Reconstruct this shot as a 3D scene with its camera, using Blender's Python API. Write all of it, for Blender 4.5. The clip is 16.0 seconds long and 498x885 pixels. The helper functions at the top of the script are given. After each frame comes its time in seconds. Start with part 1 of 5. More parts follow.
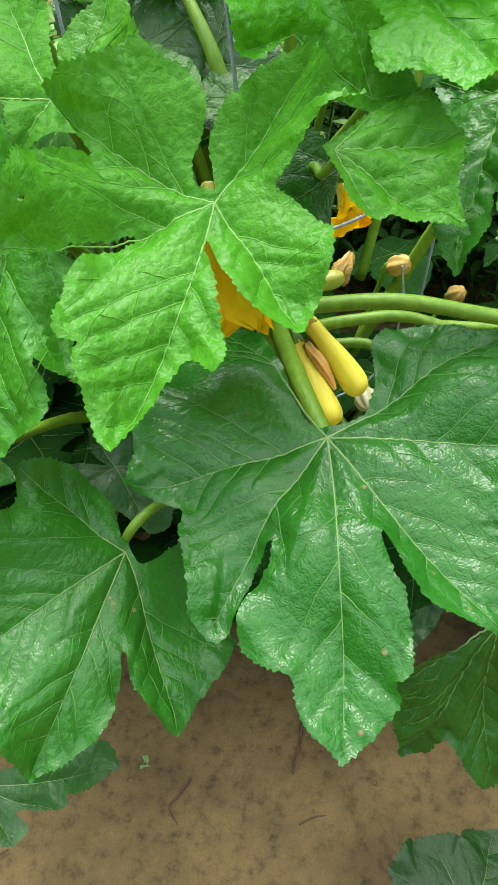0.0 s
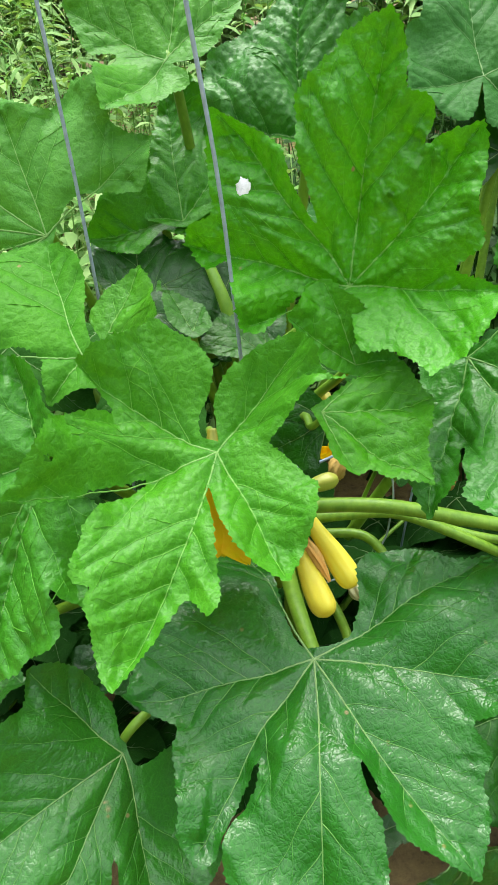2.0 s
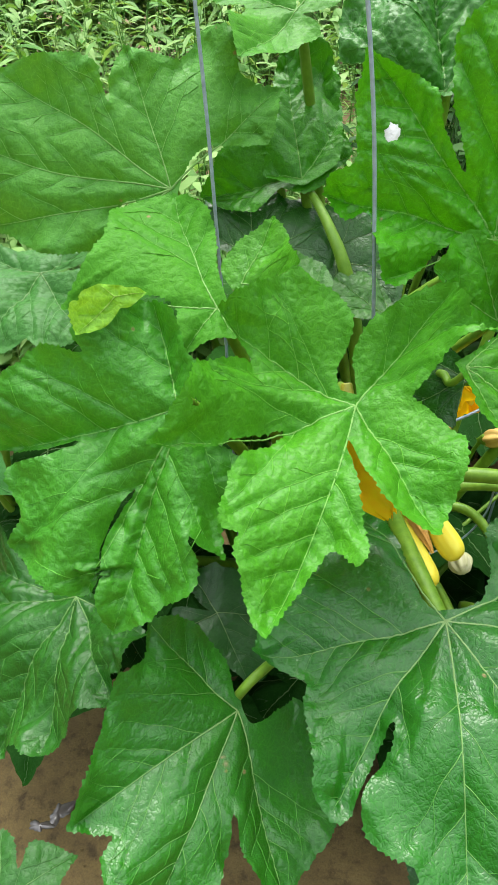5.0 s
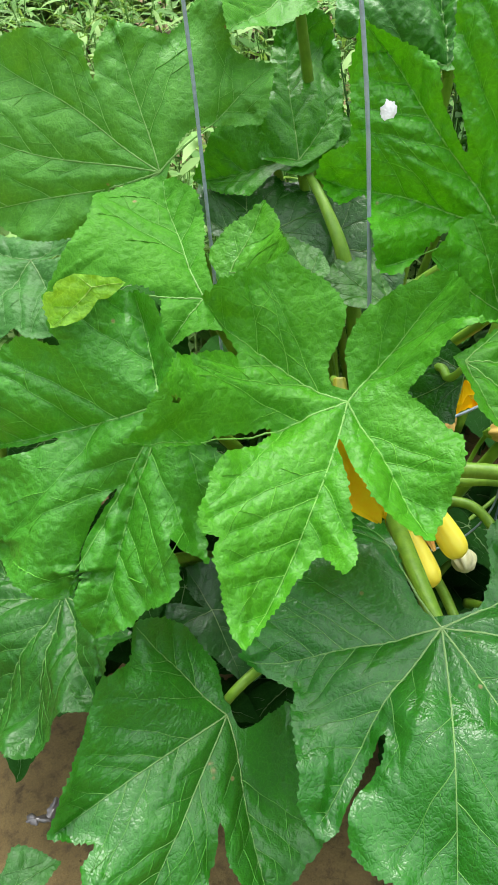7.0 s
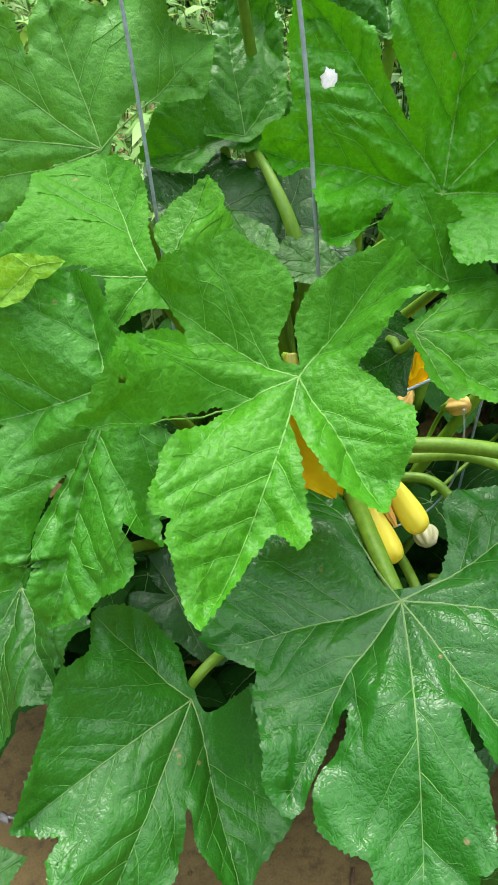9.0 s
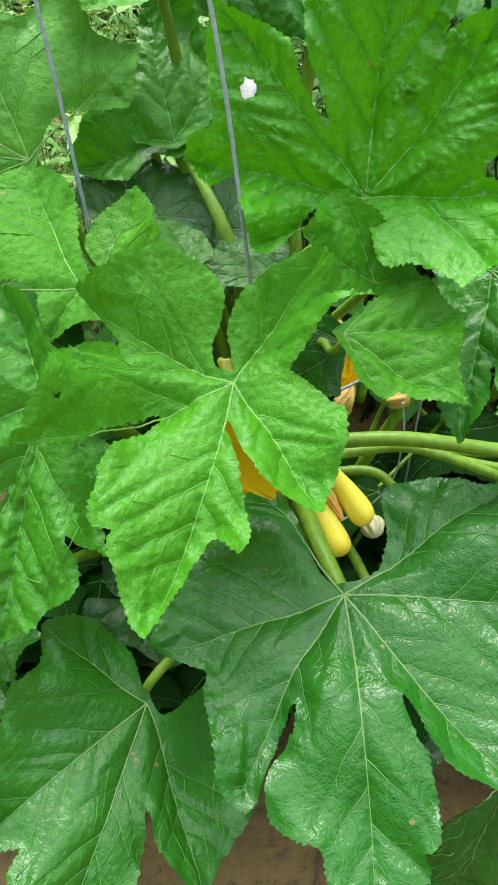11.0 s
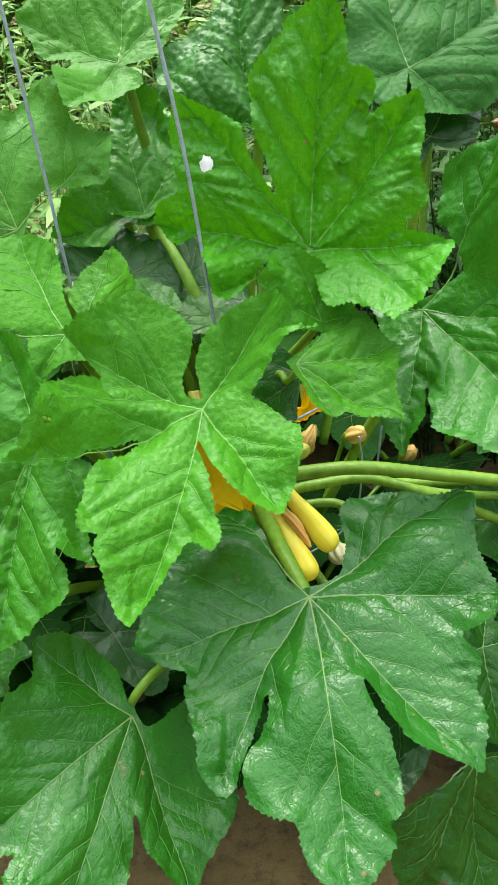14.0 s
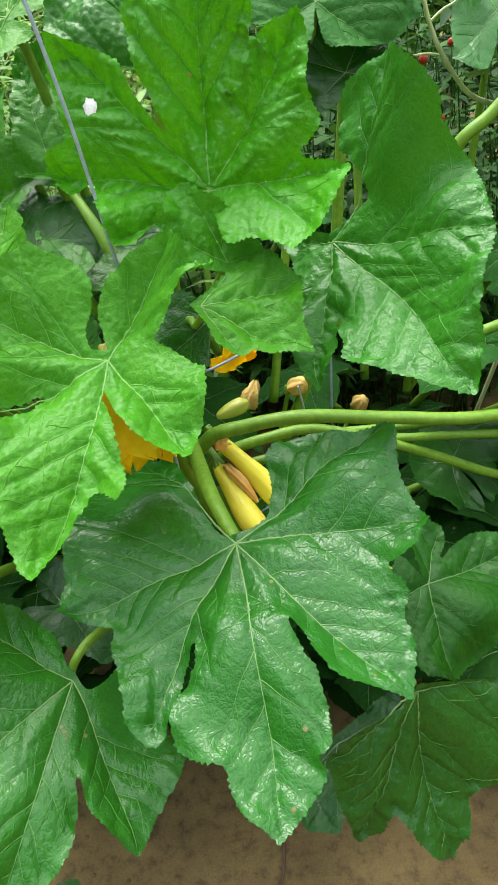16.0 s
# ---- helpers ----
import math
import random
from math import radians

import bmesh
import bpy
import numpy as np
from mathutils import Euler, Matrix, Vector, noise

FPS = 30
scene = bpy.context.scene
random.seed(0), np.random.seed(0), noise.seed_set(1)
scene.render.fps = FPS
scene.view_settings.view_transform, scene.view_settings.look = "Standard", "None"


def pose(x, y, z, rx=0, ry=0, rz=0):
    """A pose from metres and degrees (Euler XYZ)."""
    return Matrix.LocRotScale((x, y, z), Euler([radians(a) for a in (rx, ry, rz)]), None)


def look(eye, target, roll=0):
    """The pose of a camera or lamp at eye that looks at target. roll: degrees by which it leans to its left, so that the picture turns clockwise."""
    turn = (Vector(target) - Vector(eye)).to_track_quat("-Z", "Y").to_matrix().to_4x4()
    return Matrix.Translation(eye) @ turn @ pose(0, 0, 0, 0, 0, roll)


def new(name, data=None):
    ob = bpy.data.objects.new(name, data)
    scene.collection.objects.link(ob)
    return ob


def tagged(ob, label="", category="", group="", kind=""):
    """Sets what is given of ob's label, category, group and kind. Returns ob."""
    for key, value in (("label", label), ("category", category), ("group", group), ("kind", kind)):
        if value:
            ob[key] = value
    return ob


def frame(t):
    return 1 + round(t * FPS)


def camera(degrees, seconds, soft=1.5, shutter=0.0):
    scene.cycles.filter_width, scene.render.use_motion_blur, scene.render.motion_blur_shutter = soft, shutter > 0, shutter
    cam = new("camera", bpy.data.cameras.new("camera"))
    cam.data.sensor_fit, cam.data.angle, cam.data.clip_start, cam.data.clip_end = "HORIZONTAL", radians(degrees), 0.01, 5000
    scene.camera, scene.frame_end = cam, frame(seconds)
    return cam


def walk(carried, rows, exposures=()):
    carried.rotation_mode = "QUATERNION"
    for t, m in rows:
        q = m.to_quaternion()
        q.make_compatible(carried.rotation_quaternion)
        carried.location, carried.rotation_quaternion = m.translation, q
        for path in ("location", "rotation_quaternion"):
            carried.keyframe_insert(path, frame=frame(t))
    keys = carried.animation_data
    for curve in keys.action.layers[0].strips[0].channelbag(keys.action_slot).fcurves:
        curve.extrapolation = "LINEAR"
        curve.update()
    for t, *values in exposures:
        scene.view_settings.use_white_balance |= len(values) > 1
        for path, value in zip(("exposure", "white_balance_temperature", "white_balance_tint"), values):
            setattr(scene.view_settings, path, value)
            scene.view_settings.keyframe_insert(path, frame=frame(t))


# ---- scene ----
from mathutils.geometry import delaunay_2d_cdt
from mathutils.kdtree import KDTree

cam = camera(40.0, 16.0)
PATH = [
    (0, (0.0691, 0.0814, 1.1927), (0.0018, 1.4551, -0.2593), -0.63),
    (0.5, (0.0737, 0.0902, 1.2096), (0.0249, 1.4687, -0.2386), -0.92),
    (1, (0.1012, 0.1027, 1.2467), (0.0772, 1.5633, -0.1193), -1.71),
    (1.5, (0.1222, 0.1038, 1.3008), (0.0971, 1.6185, -0.0050), -1.90),
    (2, (0.0856, 0.1046, 1.3320), (-0.0288, 1.6952, 0.1250), 0.12),
    (2.5, (0.0968, 0.1055, 1.3276), (-0.1792, 1.6846, 0.1316), -1.19),
    (3, (0.1232, 0.1212, 1.2907), (-0.1978, 1.6751, 0.0732), -2.28),
    (3.5, (0.0555, 0.0671, 1.2985), (-0.2149, 1.6331, 0.0842), -0.74),
    (4, (-0.0330, 0.0390, 1.2795), (-0.1645, 1.6102, 0.0490), 1.11),
    (4.5, (-0.0270, 0.0417, 1.2811), (-0.0977, 1.6215, 0.0566), 2.10),
    (5, (-0.0208, 0.0796, 1.2917), (-0.2297, 1.6454, 0.0652), -0.22),
    (5.2, (-0.0049, 0.0912, 1.2884), (-0.2500, 1.6436, 0.0514), -0.75),
    (7.3, (0.0031, 0.1185, 1.2812), (-0.2482, 1.6473, 0.0164), -1.15),
    (7.5, (0.0047, 0.1161, 1.2805), (-0.2441, 1.6430, 0.0129), -1.31),
    (8, (0.0237, 0.1281, 1.2742), (-0.1881, 1.6393, -0.0187), -1.47),
    (8.2, (0.0196, 0.1299, 1.2660), (-0.1915, 1.6460, -0.0212), -1.68),
    (10.3, (0.0238, 0.1057, 1.2802), (-0.0378, 1.6298, -0.0134), -0.11),
    (10.5, (0.0319, 0.1059, 1.2854), (-0.0326, 1.6247, -0.0142), -0.51),
    (11, (0.0420, 0.1211, 1.2841), (-0.0041, 1.6349, -0.0222), -1.19),
    (11.5, (0.0556, 0.1155, 1.2803), (0.0270, 1.6418, -0.0118), -2.11),
    (12, (0.0616, 0.1064, 1.2772), (0.0384, 1.6320, -0.0158), -2.49),
    (12.5, (0.0558, 0.0896, 1.2839), (0.0319, 1.6334, 0.0127), -2.88),
    (13, (0.0200, 0.0611, 1.2842), (-0.0085, 1.6268, 0.0401), -3.14),
    (13.5, (0.0071, 0.0192, 1.2907), (0.0215, 1.6318, 0.1078), -2.60),
    (14, (0.0520, 0.0148, 1.2946), (0.0782, 1.6588, 0.1559), -1.81),
    (14.5, (0.0918, 0.0146, 1.2749), (0.0811, 1.6707, 0.1537), -1.15),
    (15, (0.1305, -0.0029, 1.2518), (0.0533, 1.6484, 0.1261), -0.07),
    (15.5, (0.1483, -0.0038, 1.2228), (0.1077, 1.6248, 0.0626), -2.87),
    (16, (0.1427, -0.0008, 1.2425), (0.1692, 1.6168, 0.0665), -6.71),
]
walk(cam, [(t, look(eye, target, roll)) for t, eye, target, roll in PATH], [(0.0, 0.95)])

# ---- light: a bright overcast sky ----
world = bpy.data.worlds.new("overcast_sky")
scene.world = world
world.use_nodes = True
wn = world.node_tree.nodes
sky = wn.new("ShaderNodeTexSky")
sky.sky_type, sky.sun_disc = "NISHITA", False
sky.sun_elevation, sky.sun_rotation = radians(68), radians(25)
sky.dust_density, sky.air_density = 4.0, 1.0
# cloud cover: brightest overhead, dim towards the tree line
cover = wn.new("ShaderNodeTexCoord")
split = wn.new("ShaderNodeSeparateXYZ")
cloud = wn.new("ShaderNodeValToRGB")
cloud.color_ramp.elements[0].position, cloud.color_ramp.elements[0].color = 0.0, (0.05, 0.07, 0.04, 1)
cloud.color_ramp.elements[1].position, cloud.color_ramp.elements[1].color = 1.0, (1.0, 1.0, 1.0, 1)
for at, grey in ((0.15, (0.06, 0.075, 0.05)), (0.46, (0.15, 0.17, 0.16)), (0.74, (0.78, 0.80, 0.83))):
    cloud.color_ramp.elements.new(at).color = (*grey, 1)
brighten = wn.new("ShaderNodeMixRGB")
brighten.blend_type = "MULTIPLY"
brighten.inputs["Fac"].default_value = 1.0
brighten.inputs["Color2"].default_value = (15.8, 16.1, 16.6, 1)
soften = wn.new("ShaderNodeMixRGB")
soften.inputs["Fac"].default_value = 0.85
wl = world.node_tree.links
wl.new(cover.outputs["Generated"], split.inputs["Vector"])
wl.new(split.outputs["Z"], cloud.inputs["Fac"])
wl.new(cloud.outputs["Color"], brighten.inputs["Color1"])
wl.new(sky.outputs["Color"], soften.inputs["Color1"])
wl.new(brighten.outputs["Color"], soften.inputs["Color2"])
wl.new(soften.outputs["Color"], wn["Background"].inputs["Color"])
wn["Background"].inputs["Strength"].default_value = 0.12
sun_data = bpy.data.lights.new("sun", "SUN")
sun_data.energy, sun_data.angle, sun_data.color = 2.6, radians(34), (1.0, 0.97, 0.92)
sun = new("sun", sun_data)
sun.matrix_world = pose(0, 0, 4, -27, 0, 20)


# ---- materials ----
def shader(name, rough=0.5, colour=(0.5, 0.5, 0.5)):
    mat = bpy.data.materials.new(name)
    mat.use_nodes = True
    nodes, links = mat.node_tree.nodes, mat.node_tree.links
    bsdf = nodes["Principled BSDF"]
    bsdf.inputs["Roughness"].default_value = rough
    bsdf.inputs["Base Color"].default_value = (*colour, 1)
    return mat, nodes, links, bsdf


def noise_node(nodes, links, coords, scale, detail=4.0, rough=0.6):
    n = nodes.new("ShaderNodeTexNoise")
    n.inputs["Scale"].default_value, n.inputs["Detail"].default_value, n.inputs["Roughness"].default_value = scale, detail, rough
    links.new(coords, n.inputs["Vector"])
    return n


def ramp_node(nodes, links, value, stops):
    r = nodes.new("ShaderNodeValToRGB")
    r.color_ramp.elements[0].position, r.color_ramp.elements[0].color = stops[0][0], (*stops[0][1], 1)
    r.color_ramp.elements[1].position, r.color_ramp.elements[1].color = stops[-1][0], (*stops[-1][1], 1)
    for at, colour in stops[1:-1]:
        e = r.color_ramp.elements.new(at)
        e.color = (*colour, 1)
    links.new(value, r.inputs["Fac"])
    return r


def mix_node(nodes, links, fac, a, b, kind="MIX"):
    m = nodes.new("ShaderNodeMixRGB")
    m.blend_type = kind
    for socket, v in (("Fac", fac), ("Color1", a), ("Color2", b)):
        if isinstance(v, (int, float)):
            m.inputs[socket].default_value = v
        elif isinstance(v, tuple):
            m.inputs[socket].default_value = (*v, 1)
        else:
            links.new(v, m.inputs[socket])
    return m.outputs["Color"]


def bump_node(nodes, links, height, strength, distance, normal=None):
    b = nodes.new("ShaderNodeBump")
    b.inputs["Strength"].default_value, b.inputs["Distance"].default_value = strength, distance
    links.new(height, b.inputs["Height"])
    if normal:
        links.new(normal, b.inputs["Normal"])
    return b.outputs["Normal"]


def blade_material():
    mat, nodes, links, bsdf = shader("leaf_blade", 0.4)
    at = nodes.new("ShaderNodeTexCoord").outputs["Object"]
    own = nodes.new("ShaderNodeObjectInfo")
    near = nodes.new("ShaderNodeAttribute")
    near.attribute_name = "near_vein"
    blotch = noise_node(nodes, links, at, 22, 5, 0.65)
    fine = noise_node(nodes, links, at, 260, 3, 0.6)
    tone = ramp_node(nodes, links, blotch.outputs["Fac"], [(0.28, (0.80, 0.85, 0.84)), (0.5, (1, 1, 1)), (0.74, (1.13, 1.08, 0.95))])
    colour = mix_node(nodes, links, 1.0, own.outputs["Color"], tone.outputs["Color"], "MULTIPLY")
    # darker beside the veins: the shade of the creases is put into the colour
    crease_shade = mix_node(nodes, links, 1.0, colour, (0.72, 0.86, 0.62), "MULTIPLY")
    colour = mix_node(nodes, links, near.outputs["Fac"], colour, crease_shade)
    grain = ramp_node(nodes, links, fine.outputs["Fac"], [(0.3, (0.86, 0.88, 0.86)), (0.7, (1.12, 1.1, 1.1))])
    colour = mix_node(nodes, links, 0.7, colour, grain.outputs["Color"], "MULTIPLY")
    # sparse brown specks
    specks = nodes.new("ShaderNodeTexVoronoi")
    specks.inputs["Scale"].default_value = 34
    links.new(at, specks.inputs["Vector"])
    few = nodes.new("ShaderNodeSeparateColor")
    links.new(specks.outputs["Color"], few.inputs["Color"])
    rare = ramp_node(nodes, links, few.outputs["Red"], [(0.90, (0, 0, 0)), (0.92, (1, 1, 1))])
    dot = ramp_node(nodes, links, specks.outputs["Distance"], [(0.05, (1, 1, 1)), (0.11, (0, 0, 0))])
    both_dots = mix_node(nodes, links, 1.0, rare.outputs["Color"], dot.outputs["Color"], "MULTIPLY")
    colour = mix_node(nodes, links, both_dots, colour, (0.20, 0.17, 0.07))
    scar = nodes.new("ShaderNodeAttribute")
    scar.attribute_name = "scar"
    colour = mix_node(nodes, links, scar.outputs["Fac"], colour, (0.20, 0.19, 0.06))
    wob = noise_node(nodes, links, at, 55, 2, 0.5)
    warped = nodes.new("ShaderNodeMixRGB")
    warped.blend_type = "LINEAR_LIGHT"
    warped.inputs["Fac"].default_value = 0.005
    links.new(at, warped.inputs["Color1"])
    links.new(wob.outputs["Color"], warped.inputs["Color2"])
    normal = None
    for scale, strength, depth, wide in ((95, 0.20, 0.0014, 0.42), (230, 0.34, 0.0008, 0.42)):
        cells = nodes.new("ShaderNodeTexVoronoi")
        cells.feature = "DISTANCE_TO_EDGE"
        cells.inputs["Scale"].default_value = scale
        links.new(warped.outputs["Color"], cells.inputs["Vector"])
        domes = ramp_node(nodes, links, cells.outputs["Distance"], [(0.0, (0, 0, 0)), (0.10, (0.45, 0.45, 0.45)), (0.25, (0.85, 0.85, 0.85)), (wide, (1, 1, 1))])
        domes.color_ramp.interpolation = "B_SPLINE"
        normal = bump_node(nodes, links, domes.outputs["Color"], strength, depth, normal)
        # the finest veins: a pale net between the side veins
        net = ramp_node(nodes, links, cells.outputs["Distance"], [(0.0, (1.30, 1.20, 1.35)), (0.035, (1.12, 1.08, 1.12)), (0.10, (0.97, 0.98, 0.95)), (0.4, (1.02, 1.01, 1.0))])
        colour = mix_node(nodes, links, 0.75, colour, net.outputs["Color"], "MULTIPLY")
    n2 = bump_node(nodes, links, fine.outputs["Fac"], 0.14, 0.0005, normal)
    links.new(colour, bsdf.inputs["Base Color"])
    links.new(n2, bsdf.inputs["Normal"])
    uneven = nodes.new("ShaderNodeMath")
    uneven.operation = "MULTIPLY_ADD"
    links.new(blotch.outputs["Fac"], uneven.inputs[0])
    uneven.inputs[1].default_value = 0.08
    links.new(own.outputs["Alpha"], uneven.inputs[2])
    lower = nodes.new("ShaderNodeMath")
    lower.operation = "SUBTRACT"
    links.new(uneven.outputs["Value"], lower.inputs[0])
    lower.inputs[1].default_value = 0.12
    links.new(lower.outputs["Value"], bsdf.inputs["Roughness"])
    sheen = nodes.new("ShaderNodeMath")
    sheen.operation = "MULTIPLY_ADD"
    links.new(own.outputs["Alpha"], sheen.inputs[0])
    sheen.inputs[1].default_value, sheen.inputs[2].default_value = -2.0, 1.26
    links.new(sheen.outputs["Value"], bsdf.inputs["Specular IOR Level"])
    glow = nodes.new("ShaderNodeBsdfTranslucent")
    bright = mix_node(nodes, links, 1.0, colour, (1.9, 1.5, 0.6), "MULTIPLY")
    links.new(bright, glow.inputs["Color"])
    both = nodes.new("ShaderNodeMixShader")
    both.inputs["Fac"].default_value = 0.18
    links.new(bsdf.outputs["BSDF"], both.inputs[1])
    links.new(glow.outputs["BSDF"], both.inputs[2])
    links.new(both.outputs["Shader"], nodes["Material Output"].inputs["Surface"])
    return mat


def vein_material():
    mat, nodes, links, bsdf = shader("leaf_vein", 0.5)
    own = nodes.new("ShaderNodeObjectInfo")
    pale = nodes.new("ShaderNodeAttribute")
    pale.attribute_name = "pale"
    at = nodes.new("ShaderNodeTexCoord").outputs["Object"]
    patch = noise_node(nodes, links, at, 90, 3)
    soft = mix_node(nodes, links, 1.0, own.outputs["Color"], (1.9, 1.45, 1.8), "MULTIPLY")
    tone = mix_node(nodes, links, patch.outputs["Fac"], (0.15, 0.26, 0.085), (0.25, 0.35, 0.14))
    links.new(mix_node(nodes, links, pale.outputs["Fac"], soft, tone), bsdf.inputs["Base Color"])
    bsdf.inputs["Specular IOR Level"].default_value = 0.3
    return mat


def streaked(name, low, high, rough=0.45, scale=(60, 60, 6), bump=0.3, depth=0.0008):
    """A material with long streaks and fine relief, for stalks and fruit."""
    mat, nodes, links, bsdf = shader(name, rough)
    at = nodes.new("ShaderNodeTexCoord").outputs["Object"]
    mapping = nodes.new("ShaderNodeMapping")
    mapping.inputs["Scale"].default_value = scale
    links.new(at, mapping.inputs["Vector"])
    streak = noise_node(nodes, links, mapping.outputs["Vector"], 1.0, 5, 0.6)
    fine = noise_node(nodes, links, at, 350, 2, 0.5)
    tone = ramp_node(nodes, links, streak.outputs["Fac"], [(0.3, low), (0.7, high)])
    links.new(tone.outputs["Color"], bsdf.inputs["Base Color"])
    links.new(bump_node(nodes, links, fine.outputs["Fac"], bump, depth), bsdf.inputs["Normal"])
    return mat


def soil_material():
    mat, nodes, links, bsdf = shader("damp_loam", 0.85)
    at = nodes.new("ShaderNodeTexCoord").outputs["Object"]
    broad = noise_node(nodes, links, at, 5, 6, 0.6)
    mid = noise_node(nodes, links, at, 40, 6, 0.65)
    fine = noise_node(nodes, links, at, 300, 4, 0.7)
    tone = ramp_node(nodes, links, broad.outputs["Fac"], [(0.3, (0.086, 0.057, 0.018)), (0.5, (0.146, 0.100, 0.033)), (0.75, (0.210, 0.147, 0.053))])
    spots = ramp_node(nodes, links, mid.outputs["Fac"], [(0.32, (0.45, 0.42, 0.40)), (0.48, (1, 1, 1)), (0.75, (1.15, 1.14, 1.1))])
    colour = mix_node(nodes, links, 0.9, tone.outputs["Color"], spots.outputs["Color"], "MULTIPLY")
    grit = ramp_node(nodes, links, fine.outputs["Fac"], [(0.3, (0.75, 0.75, 0.75)), (0.7, (1.2, 1.2, 1.2))])
    colour = mix_node(nodes, links, 0.8, colour, grit.outputs["Color"], "MULTIPLY")
    links.new(colour, bsdf.inputs["Base Color"])
    n1 = bump_node(nodes, links, mid.outputs["Fac"], 0.6, 0.006)
    links.new(bump_node(nodes, links, fine.outputs["Fac"], 0.6, 0.0015, n1), bsdf.inputs["Normal"])
    return mat


BLADE = blade_material()
VEIN = vein_material()
STALK = streaked("stalk", (0.100, 0.240, 0.010), (0.185, 0.345, 0.022), 0.50, (90, 90, 12))
SOIL = soil_material()


# ---- mesh helpers ----
def mesh_object(name, verts, faces, material, parent=None, label="", smooth=True):
    me = bpy.data.meshes.new(name)
    me.from_pydata([tuple(v) for v in verts], [], faces)
    me.materials.append(material)
    if smooth:
        me.polygons.foreach_set("use_smooth", [True] * len(me.polygons))
    me.update()
    ob = new(name, me)
    ob.parent = parent
    if label:
        ob["label"] = label
    return ob


def smooth_line(points, n):
    """A Catmull-Rom line through the points, n steps to each span."""
    p = np.array([points[0], *points, points[-1]], float)
    out = []
    for i in range(1, len(p) - 2):
        for t in np.linspace(0, 1, n, endpoint=False):
            a, b, c, d = p[i - 1], p[i], p[i + 1], p[i + 2]
            out.append(0.5 * (2 * b + (c - a) * t + (2 * a - 5 * b + 4 * c - d) * t * t + (3 * b - a - 3 * c + d) * t ** 3))
    out.append(p[-2])
    return np.array(out)


def tube(line, radii, sides=10, ridge=0.0):
    """Verts and faces of a round stalk along a line; ridge: how deep it is grooved along its length."""
    line = np.array(line, float)
    verts, faces = [], []
    side = None
    for i, p in enumerate(line):
        d = line[min(i + 1, len(line) - 1)] - line[max(i - 1, 0)]
        d = d / (np.linalg.norm(d) + 1e-9)
        if side is None:
            side = np.cross(d, (0.3, 0.2, 0.9) if abs(d[2]) < 0.9 else (1, 0, 0))
        side = side - d * (side @ d)
        side /= np.linalg.norm(side)
        other = np.cross(d, side)
        for k in range(sides):
            a = 2 * math.pi * k / sides
            r = radii[i] * (1 + (ridge if k % 2 else -ridge))
            verts.append(p + side * (r * math.cos(a)) + other * (r * math.sin(a)))
    for i in range(len(line) - 1):
        for k in range(sides):
            j = (k + 1) % sides
            faces.append((i * sides + k, i * sides + j, (i + 1) * sides + j, (i + 1) * sides + k))
    faces.append(tuple(range(sides))[::-1])
    faces.append(tuple((len(line) - 1) * sides + k for k in range(sides)))
    return verts, faces


def plant(name, at, label, category="plant"):
    ob = tagged(new(name), label, category)
    ob.matrix_world = pose(*at)
    return ob


